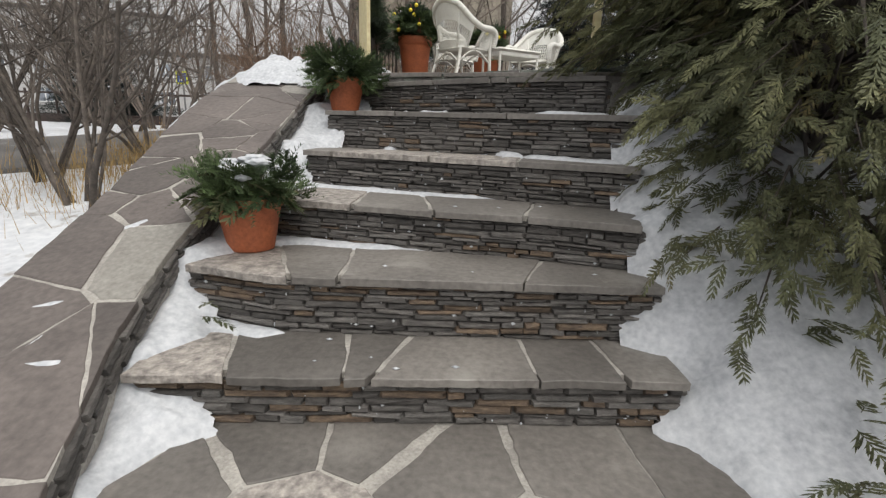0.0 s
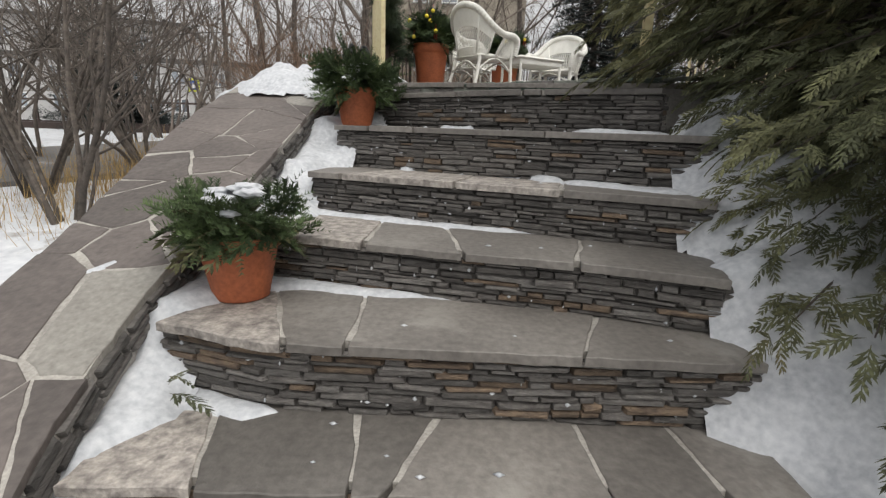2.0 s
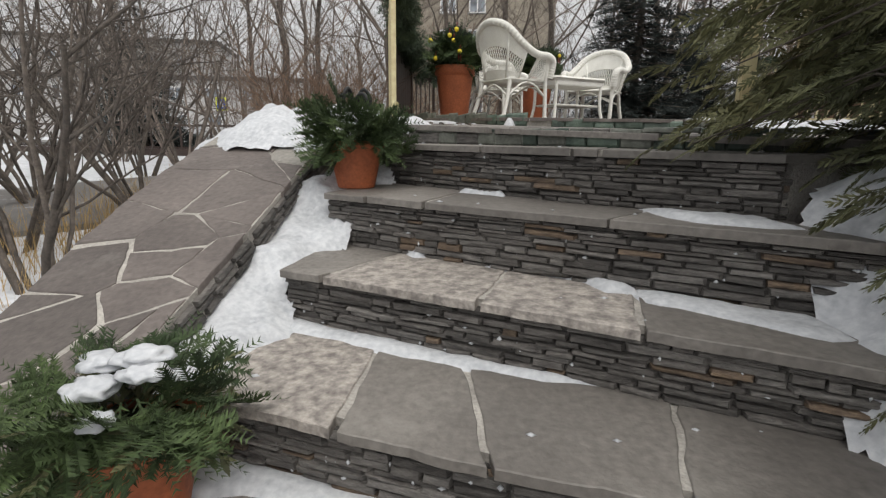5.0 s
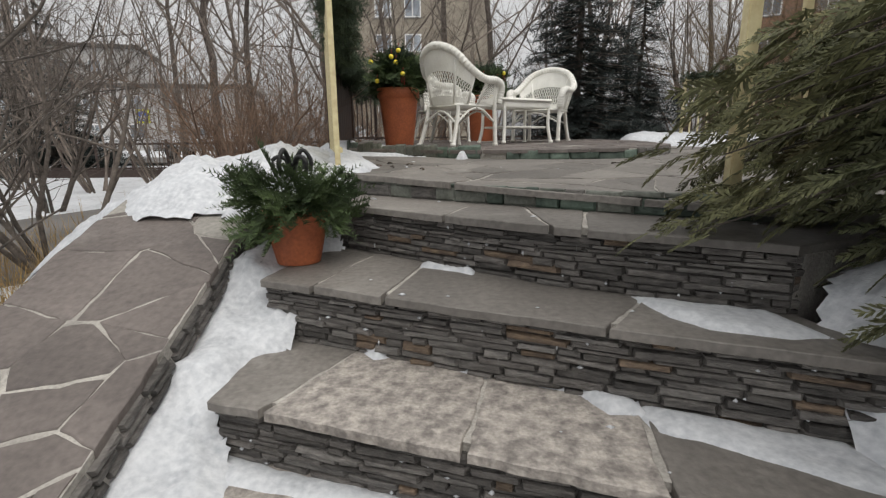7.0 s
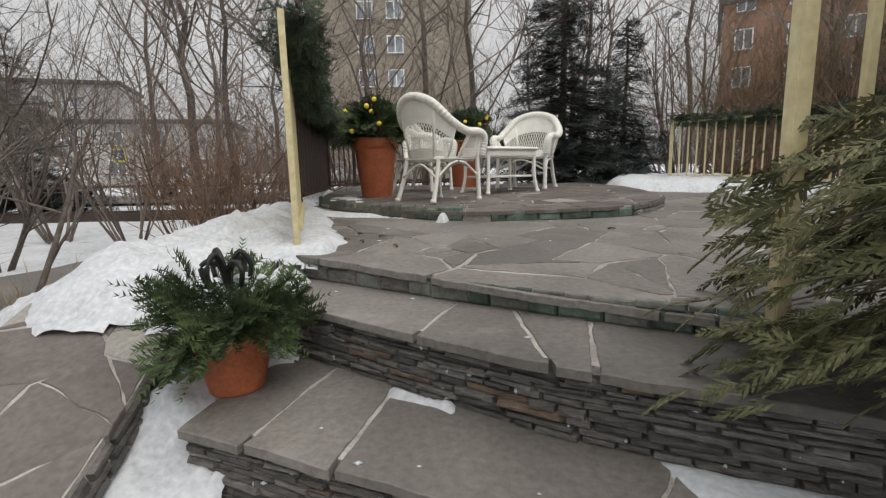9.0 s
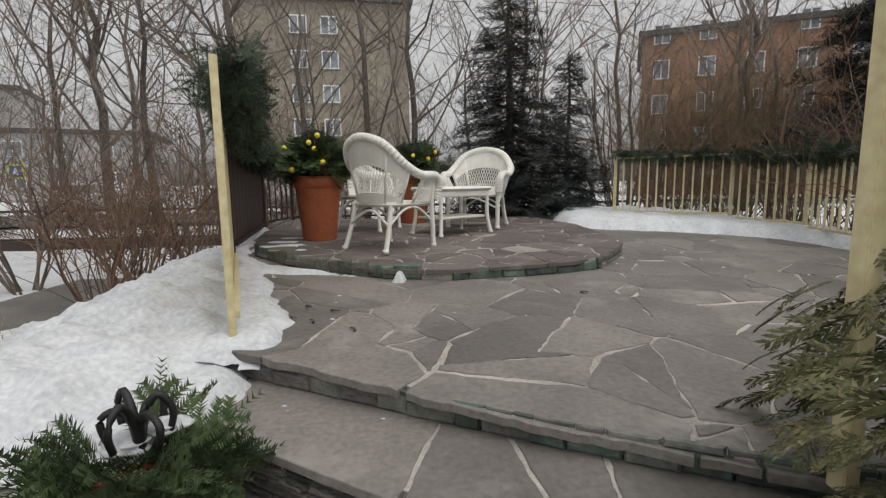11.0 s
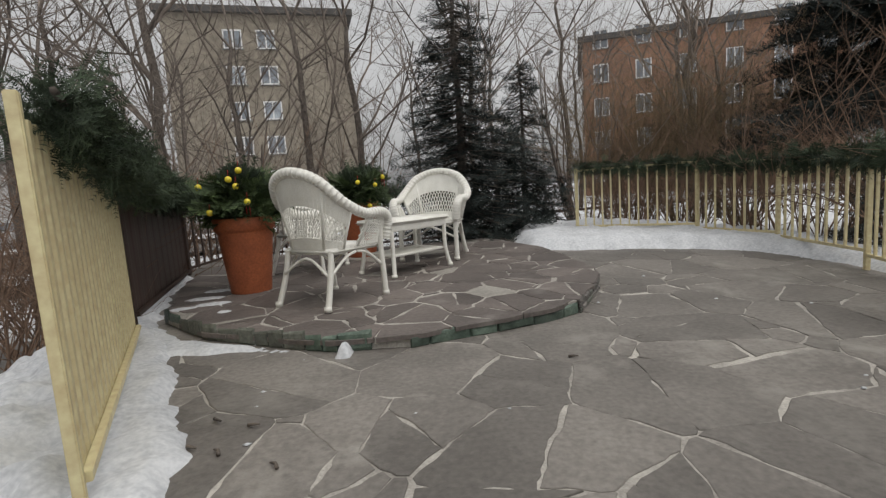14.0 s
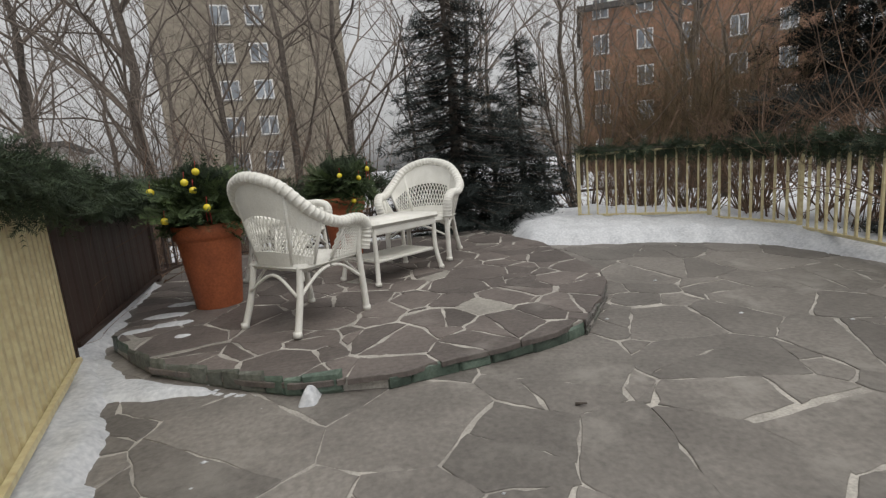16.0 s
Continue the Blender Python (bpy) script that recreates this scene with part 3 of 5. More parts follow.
STRIP = [(-0.6, 1.2), (-0.69, 1.78), (-0.70, 1.95), (-0.58, 2.12), (-0.82, 2.2), (-0.72, 2.45), (-0.88, 2.64), (-0.66, 2.98), (-0.84, 3.2), (-0.66, 3.6), (-0.86, 3.82), (-0.70, 4.2), (-0.9, 4.36), (-0.64, 4.85), (-0.78, 5.0), (-0.95, 5.2), (-1.05, 4.6), (-1.03, 3.4), (-1.0, 2.7), (-0.9, 2.2), (-0.75, 1.6)]
STRIPZ = lambda x, y: min(0.10 + 0.437 * (y - 1.75), RAMPZ(x, y) - 0.09)


def strip_base(x, y):
    b = min(stair_base(x, y), 1.35)
    return b + smooth01((-0.8 - x) / 0.16) * max(0.0, STRIPZ(x, y) - 0.1 - b)


def bank_base(x, y):
    b, w = stair_base(min(x, 1.15), y) - 0.03, smooth01((x - 1.1) / 0.35)
    return b * (1 - w) + min(BANKZ(x, y), 1.35) * w


snow_patch("snow_drift", STRIP, strip_base, 0.05, "white snow drifted between the steps and the parapet", 0.10, 0.018, 0.02, 0.035)
BANKR = [(1.3, 1.0), (1.22, 1.9), (1.1, 2.3), (1.2, 2.45), (1.02, 2.66), (1.16, 2.8), (1.0, 3.02), (1.14, 3.15), (1.06, 3.4), (1.2, 3.5), (1.1, 3.72), (1.5, 4.0), (2.6, 4.2), (3.2, 3.2), (2.9, 1.6), (2.2, 0.6), (1.5, 0.4)]
BANKZ = lambda x, y: max(0.02, 0.10 + 0.78 * (y - 2.1) * smooth01((y - 1.5) / 0.9)) * smooth01((y - 0.6) / 1.2) + 0.05 * smooth01((x - 1.1) / 0.5) - 0.05
snow_patch("snow_bank", BANKR, bank_base, 0.08, "deep white snow bank beside the steps", 0.14, 0.03)
HEAP = [(-0.72, 5.42), (-0.6, 5.62), (-0.8, 6.1), (-0.98, 6.7), (-1.3, 7.4), (-1.6, 8.8), (-2.2, 8.6), (-2.9, 7.2), (-3.3, 6.2), (-2.6, 5.2), (-1.8, 4.75), (-1.1, 4.78), (-0.95, 5.1)]
snow_patch("snow_heap", HEAP, lambda x, y: 1.46 - 0.42 * max(0.0, -x - 1.5) + 0.04 * (y - 5), 0.17, "trodden white snow heap beside the terrace", 0.35, 0.04, 0.085)
snow_patch("snow_patch", [(-1.1, 4.75), (-0.72, 4.95), (-0.62, 5.3), (-0.72, 5.55), (-1.1, 5.6)], lambda x, y: 1.44, 0.09, "snow filling the corner beside the top step", 0.12, 0.03, 0.03)
EDGE = [(-0.6, 5.4), (-0.5, 5.7), (-0.72, 6.25), (-0.86, 6.8), (-1.02, 7.15), (-1.22, 7.6), (-1.42, 8.5), (-1.5, 9.5), (-1.75, 9.5), (-1.6, 8.0), (-1.2, 7.0), (-0.95, 6.0), (-0.85, 5.4)]
snow_patch("snow_strip", EDGE, TERR, 0.06, "snow strip along the foot of the screen", 0.1, 0.03, 0.02, 0.06)
BACKS = [(2.3, 9.5), (3.0, 9.2), (3.8, 8.9), (4.5, 8.3), (4.6, 7.4), (4.4, 6.8), (5.2, 6.8), (6.2, 8.0), (6.0, 10.2), (4.2, 11.6), (2.9, 11.4), (2.4, 10.2)]
snow_patch("snow_bank", BACKS, lambda x, y: TERR(x, y) - 0.02 - 0.1 * smooth01((x - 4.6) / 1.5), 0.16, "white snow bank along the foot of the railing", 0.3, 0.06, 0.04)
TREAD_SNOW = [
    (4, [(0.66, 4.08), (1.06, 3.93), (1.13, 3.68), (0.98, 3.69), (0.78, 3.77), (0.7, 3.86)], "thin snow sheet lying on a step"),
    (3, [(0.6, 3.8), (1.1, 3.6), (1.13, 3.4), (1.04, 3.38), (0.89, 3.46), (0.78, 3.55), (0.6, 3.62)], "thin snow sheet lying on a step"),
    (3, [(-0.38, 4.2), (-0.26, 4.22), (-0.13, 4.1), (-0.28, 4.07)], "small heap of snow in the corner of a step"),
    (3, [(0.42, 3.87), (0.6, 3.8), (0.62, 3.72), (0.5, 3.72)], "small heap of snow in the corner of a step"),
    (3, [(0.04, 4.06), (0.73, 3.8), (0.71, 3.72), (0.04, 3.98)], "thin snow lying at the back of a step"),
    (2, [(-0.79, 3.84), (-0.53, 3.75), (0.31, 3.5), (0.5, 3.44), (0.28, 3.43), (-0.21, 3.53), (-0.49, 3.6), (-0.77, 3.66)], "thin snow lying at the back of a step"),
    (1, [(-0.75, 3.2), (-0.25, 3.12), (0.04, 3.07), (0.2, 3.03), (-0.22, 3.0), (-0.52, 3.04), (-0.72, 2.96)], "thin snow lying at the back of a step"),
    (0, [(-0.86, 2.68), (-0.47, 2.58), (-0.4, 2.54), (-0.5, 2.47), (-0.66, 2.5), (-0.87, 2.5)], "thin snow lying at the back of a step"),
    (4, [(-0.12, 4.55), (0.12, 4.42), (0.1, 4.36), (-0.12, 4.48)], "small heap of snow in the corner of a step"),
]
for k, outline, text in TREAD_SNOW:
    # snow left lying on the treads
    snow_patch("snow_strip", outline, lambda x, y, t=TOPS[k]: t - 0.002, 0.035 if "heap" in text else 0.02, text, 0.05, 0.015, 0.008, 0.02, 0.02)
snow_patch("snow_strip", [(-1.2, 7.6), (-0.95, 7.25), (-0.5, 6.95), (-0.2, 6.78), (-0.12, 6.7), (-0.55, 6.92), (-0.95, 6.95), (-1.05, 7.0), (-1.35, 7.7)], lambda x, y: TERR(x, y), 0.03, "snow along the edge of the platform", 0.06, 0.03, 0.01, 0.04)
for x, y, r in ((-1.05, 8.3, 0.1), (-0.95, 8.05, 0.09), (-1.15, 8.0, 0.07), (-1.0, 8.6, 0.09), (-0.8, 7.75, 0.03)):
    snow_patch("snow_patch", [(x + r * 1.6 * math.cos(a), y + r * 0.7 * math.sin(a)) for a in np.linspace(0, 6.28, 9)[:-1]], PLAT, 0.012, "small melting snow patch on flagstones", 0.04, 0.02, 0.004, 0.03)
snow_patch("snow_patch", [(0.0, 6.6), (0.08, 6.58), (0.11, 6.7), (0.02, 6.72)], lambda x, y: TERR(x, y), 0.07, "snow lump in a gap of the platform edge", 0.04, 0.012, 0.01, 0.01)
for x, y, turn in ((-1.2, 2.3, 0.4), (-1.12, 2.12, 1.2), (-1.02, 2.05, 0.1), (-1.3, 2.5, 1.6), (-1.22, 2.8, 0.7), (-1.08, 3.0, 1.4), (-1.35, 2.15, 2.4)):
    # slivers of snow caught in the parapet's joints
    ring = [(0.06 * math.cos(a) * (1 + 0.4 * math.sin(3 * a)), 0.014 * math.sin(a)) for a in np.linspace(0, 6.28, 9)[:-1]]
    ring = [(x + p * math.cos(turn) - q * math.sin(turn), y + p * math.sin(turn) + q * math.cos(turn)) for p, q in ring]
    snow_patch("snow_patch", ring, RAMPZ, 0.006, "sliver of snow on the parapet", 0.02, 0.007, 0.003, 0.02, 0.01)


# crumbs of snow caught in the risers and on the treads
cr = np.random.default_rng(81)
crumbs = []
for k in range(6):
    for _ in range(24):
        ln = shifted(FRONTS[k], 0.03)
        x, y, _t = along(ln, cr.uniform(0.05, length(ln) - 0.05))
        z = cr.uniform((TOPS[k - 1] if k else LAND) + 0.005, TOPS[k] - 0.05)
        crumbs.append(np.array(Matrix.Translation((x, y, z)) @ Matrix.Diagonal((cr.uniform(0.003, 0.013), 0.008, cr.uniform(0.003, 0.013), 1))))
    for _ in range(5):
        ln = shifted(FRONTS[k], cr.uniform(0.05, 0.4))
        x, y, _t = along(ln, cr.uniform(0.05, length(ln) - 0.05))
        if y < FRONTS[k + 1][0][1] - 0.1 - 0.3 * max(0, x):
            q = cr.uniform(0.004, 0.013)
            crumbs.append(np.array(Matrix.Translation((x, y, TOPS[k] + 0.003)) @ Matrix.Diagonal((q * 1.4, q, q * 0.5, 1))))
for _ in range(30):
    x, y = cr.uniform(-0.5, 3.5), cr.uniform(5.2, 9)
    q = cr.uniform(0.005, 0.016)
    crumbs.append(np.array(Matrix.Translation((x, y, TERR(x, y) + 0.003)) @ Matrix.Diagonal((q * 1.5, q, q * 0.5, 1))))
OCT = [(1, 0, 0), (0, 1, 0), (-1, 0, 0), (0, -1, 0), (0, 0, 1), (0, 0, -1)]
tagged(spread("snow_crumbs", OCT, [(0, 1, 4), (1, 2, 4), (2, 3, 4), (3, 0, 4), (1, 0, 5), (2, 1, 5), (3, 2, 5), (0, 3, 5)], crumbs, SNOW), "crumbs of snow caught on the stonework", "snow", kind="stuff")


# ---- greenery templates ----
def fir_sprig(rng, twigs=4, needles=15):
    """A fir sprig one unit long along x: a stem, side twigs and flat needles."""
    v, f = [], []

    def tri(a, b, c):
        v.extend([a, b, c])
        f.append((len(v) - 3, len(v) - 2, len(v) - 1))

    def twig(o, ang, ln, tilt):
        d = np.array([math.cos(ang), math.sin(ang), tilt])
        p = np.array([-math.sin(ang), math.cos(ang), 0])
        w = 0.012
        e = o + d * ln
        tri(o + p * w, o - p * w, e)
        for i in range(needles):
            t = (i + 0.6) / needles
            c = o + d * ln * t
            nl = 0.125 * (1 - 0.35 * t)
            for s in (-1, 1):
                a = 0.95 + rng.uniform(-0.25, 0.25)
                tip = c + d * nl * math.cos(a) + p * s * nl * math.sin(a) + np.array([0, 0, rng.uniform(0.0, 0.06)])
                q = d * 0.014
                tri(c - q, c + q, tip)

    o = np.zeros(3)
    twig(o, 0, 1.0, 0.0)
    for i in range(twigs):
        t = 0.12 + 0.62 * i / twigs
        for s in (-1, 1):
            twig(np.array([t, 0, 0]), s * rng.uniform(0.6, 0.9), (1 - t) * rng.uniform(0.5, 0.75), rng.uniform(-0.05, 0.12))
    return np.array(v), np.array(f)


def thuja_spray(rng, twigs=6, leaflets=2):
    """A feathery drooping scale-leaf spray one unit long along x."""
    v, f = [], []

    def blade(o, e, w):
        d = e - o
        p = np.cross(d, (0, 0, 1.0))
        p = p / (np.linalg.norm(p) + 1e-9) * w
        k = len(v)
        v.extend([o - p * 0.6, o + p * 0.6, o + d * 0.6 + p, o + d * 0.6 - p, e])
        f.extend([(k, k + 1, k + 2), (k, k + 2, k + 3), (k + 3, k + 2, k + 4)])

    def spot(x, y):
        return np.array([x, y, -0.32 * x * x - 0.5 * y * y])

    for i in range(3):
        blade(spot(i / 3, 0), spot((i + 1) / 3, 0.01), 0.013)
    for i in range(twigs):
        t = 0.1 + 0.85 * i / twigs
        for s in (-1, 1):
            a = rng.uniform(0.5, 0.75)
            ln = (0.42 * (1 - t) ** 0.7 + 0.06) * rng.uniform(0.75, 1.15)
            e = (t + ln * math.cos(a), s * ln * math.sin(a))
            blade(spot(t, 0), spot(*e), 0.03)
            for q in range(leaflets if ln > 0.14 else 1):
                u = (q + 0.6) / (leaflets + 0.6)
                x, y = t + (e[0] - t) * u, e[1] * u
                for w in (-1, 1):
                    b = s * a + w * 0.6
                    k = ln * 0.42 * (1.1 - u)
                    c, z = spot(x, y), len(v)
                    v.extend([c - (0.036, 0, 0), c + (0.036, 0, 0), spot(x + k * math.cos(b), y + k * math.sin(b))])
                    f.append((z, z + 1, z + 2))
    return np.array(v), np.array(f)


TR = np.random.default_rng(11)
FIRV, FIRF = fir_sprig(TR)
FIRV2, FIRF2 = fir_sprig(TR, 3, 10)
SPV, SPF = fir_sprig(TR, 3, 7)
SPV = SPV * np.array([1.0, 1.1, 1.0])
THV, THF = thuja_spray(TR)


# ---- pots with winter greenery ----
def bent(pts, n=24):
    """A smooth curve through a few points."""
    p = [Vector(q) for q in pts]
    out = []
    m = len(p) - 1
    for i in range(n + 1):
        t = i / n * m
        k = min(int(t), m - 1)
        u = t - k
        a, b, c, d = p[max(k - 1, 0)], p[k], p[k + 1], p[min(k + 2, m)]
        out.append(0.5 * ((2 * b) + (c - a) * u + (2 * a - 5 * b + 4 * c - d) * u * u + (3 * b - a - 3 * c + d) * u ** 3))
    return out


def lathe(profile, sides=40):
    v, f = [], []
    n = len(profile)
    for i in range(sides):
        a = 2 * math.pi * i / sides
        v += [(r * math.cos(a), r * math.sin(a), z) for r, z in profile]
    for i in range(sides):
        j = (i + 1) % sides
        f += [(i * n + k, j * n + k, j * n + k + 1, i * n + k + 1) for k in range(n - 1)]
    f.append(tuple(i * n for i in range(sides))[::-1])
    return v, f


def pot_parts(ob, r0, r1, h):
    prof = [(r0, 0), (r0 * 1.01, 0.006), (r0 + (r1 - r0) * 0.8, h * 0.8), (r1 * 0.97, h * 0.83), (r1 * 1.03, h * 0.84), (r1 * 1.05, h * 0.99), (r1 * 1.03, h), (r1 * 0.95, h), (r1 * 0.93, h * 0.9)]
    mesh("pot", *lathe(prof), TERRACOTTA, ob, "", True)
    v, f = lathe([(0.001, h * 0.91), (r1 * 0.95, h * 0.9)], 24)
    mesh("soil", v, f[:-1], SOIL, ob)


def greens(ob, h, r, count, size, rng, droop=0.35, mat=FIR, up=0.25):
    ms = []
    for i in range(count):
        a = rng.uniform(0, 2 * math.pi)
        el = rng.choice([rng.uniform(-0.8, 0.1), rng.uniform(0.0, 0.9)], p=[0.62, 0.38])
        d = (math.cos(a) * math.cos(el), math.sin(a) * math.cos(el), math.sin(el))
        rr = r * rng.uniform(0.2, 0.95)
        o = (math.cos(a) * rr, math.sin(a) * rr, h + rng.uniform(0.0, up * 0.4))
        ms.append(aim(o, d, size * rng.uniform(0.65, 1.15), rng.uniform(-60, 60)))
    return spread("greenery", FIRV, FIRF, ms, mat, ob)


def snow_caps(ob, spots, rng):
    for x, y, z, r in spots:
        bm = bmesh.new()
        bmesh.ops.create_icosphere(bm, subdivisions=3, radius=1.0)
        for q in bm.verts:
            k = 1 + 0.5 * noise.noise(q.co * 1.8 + Vector((x * 9, y * 9, z)))
            q.co = Vector((q.co.x * r * k * 1.25 + x, q.co.y * r * k + y, q.co.z * r * 0.42 * k + z))
        part("snow_cap", bm, SNOW, ob, "clump of white snow", True)


pr_ = np.random.default_rng(21)
pa = thing("planter", (-0.725, 2.93, 0.52), "terracotta pot of fir branches topped with snow", "planter", "pots on the steps")
pot_parts(pa, 0.105, 0.155, 0.25)
greens(pa, 0.26, 0.13, 60, 0.25, pr_)
spread("thuja_sprig", THV, THF, [aim((0.05 * math.cos(a), 0.05 * math.sin(a), 0.27), (math.cos(a), math.sin(a), e), 0.24, t) for a, e, t in zip(pr_.uniform(0, 6.3, 26), pr_.uniform(-0.5, 1.0, 26), pr_.uniform(-50, 50, 26))], THUJA, pa)
snow_caps(pa, [(-0.03, -0.06, 0.385, 0.05), (0.07, -0.02, 0.41, 0.04), (-0.09, 0.03, 0.40, 0.045), (0.02, 0.04, 0.42, 0.05), (0.04, -0.13, 0.35, 0.035), (0.12, 0.05, 0.38, 0.03)], pr_)
pb = thing("planter", (-0.72, 4.6, 1.197), "terracotta pot of fir branches with a dark ribbon and snow", "planter", "pots on the steps")
pot_parts(pb, 0.10, 0.155, 0.25)
greens(pb, 0.26, 0.13, 62, 0.29, pr_)
snow_caps(pb, [(-0.04, 0.02, 0.38, 0.055), (0.05, 0.05, 0.41, 0.045), (-0.10, -0.03, 0.36, 0.04)], pr_)
for k in range(6):
    # loops of dark ribbon that curl over at the top
    a, r = k * 1.05 + 0.3, 0.05 + 0.012 * (k % 3)
    c, q = math.cos(a), math.sin(a)
    bow = Geo()
    bow.tube(bent([(0, 0, 0.36), (0.3 * r * c, 0.3 * r * q, 0.46), (r * c, r * q, 0.52 - 0.03 * (k % 2)), (1.7 * r * c, 1.7 * r * q, 0.47), (1.5 * r * c, 1.5 * r * q, 0.41)], 14), 0.013, 0.009, 6)
    bow.make("ribbon_loop", BLACK, pb, "dark curled ribbon")


def bauble(ob, at, r, drop):
    bm = bmesh.new()
    bmesh.ops.create_uvsphere(bm, u_segments=16, v_segments=10, radius=r)
    bmesh.ops.translate(bm, verts=bm.verts, vec=at)
    b = part("bauble", bm, GOLD, ob, "shiny yellow bauble", True)
    g = Geo()
    g.tube([(at[0], at[1], at[2] + r), (at[0] + 0.005, at[1], at[2] + r + 0.05)], 0.002, sides=4)
    if drop:
        g.make("hook", RED, b)
        g = Geo()
        g.tube([(at[0] + 0.012, at[1], at[2] - r * 0.8), (at[0] + 0.016, at[1], at[2] - r - 0.09)], 0.003, sides=4)
        g.make("ribbon", RED, b)
        g = Geo()
        g.tube([(at[0] - 0.012, at[1], at[2] - r * 0.8), (at[0] - 0.012, at[1], at[2] - r - 0.07)], 0.003, sides=4)
    g.make("ribbon", RED, b, "thin red hanging ribbon")


def tall_planter(at, baubles, label):
    p = thing("tall_planter", at, label, "planter", "tall pots on the terrace")
    pot_parts(p, 0.17, 0.245, 0.66)
    greens(p, 0.68, 0.2, 120, 0.33, pr_, mat=FIR, up=0.6)
    ms = [aim((pr_.uniform(-0.1, 0.1), pr_.uniform(-0.1, 0.1), 0.75), (pr_.normal(0, 0.4), pr_.normal(0, 0.4), 1), pr_.uniform(0.3, 0.5), pr_.uniform(-90, 90)) for _ in range(26)]
    spread("upright_greenery", FIRV, FIRF, ms, FIR_BLUE, p)
    for q in baubles:
        bauble(p, q[:3], 0.027, q[3])
    return p


tall_planter((-0.72, 8.47, PLAT(-0.7, 8.4)), [(-0.27, -0.27, 0.93, 0), (-0.03, -0.3, 0.98, 0), (0.05, -0.28, 1.05, 0), (0.02, -0.3, 0.92, 0), (0.1, -0.33, 0.79, 1), (-0.2, -0.3, 0.72, 0)], "tall terracotta planter of fir with yellow baubles")
tall_planter((0.35, 10.0, PLAT(0, 10)), [(0.2, -0.3, 0.86, 0), (0.0, -0.34, 0.9, 0), (0.3, -0.25, 0.95, 1), (0.12, -0.33, 0.62, 0)], "tall terracotta planter of fir behind the table")


# dark twig ends lying on the terrace
dr = np.random.default_rng(91)
for x, y in ((-0.42, 5.75), (-0.35, 5.95), (-0.5, 6.05), (-0.2, 5.6), (-0.55, 5.85), (1.2, 6.2)):
    g = Geo()
    a = dr.uniform(0, 6.28)
    g.tube([(0, 0, 0.006), (0.025 * math.cos(a), 0.025 * math.sin(a), 0.012), (0.05 * math.cos(a + 0.3), 0.05 * math.sin(a + 0.3), 0.008)], 0.008, 0.004, 6)
    tw = tagged(g.make("fallen_twig", BARK), "short dark twig end lying on the flagstones", "twig", "fallen twigs")
    tw.location = (x, y, TERR(x, y) + 0.004)


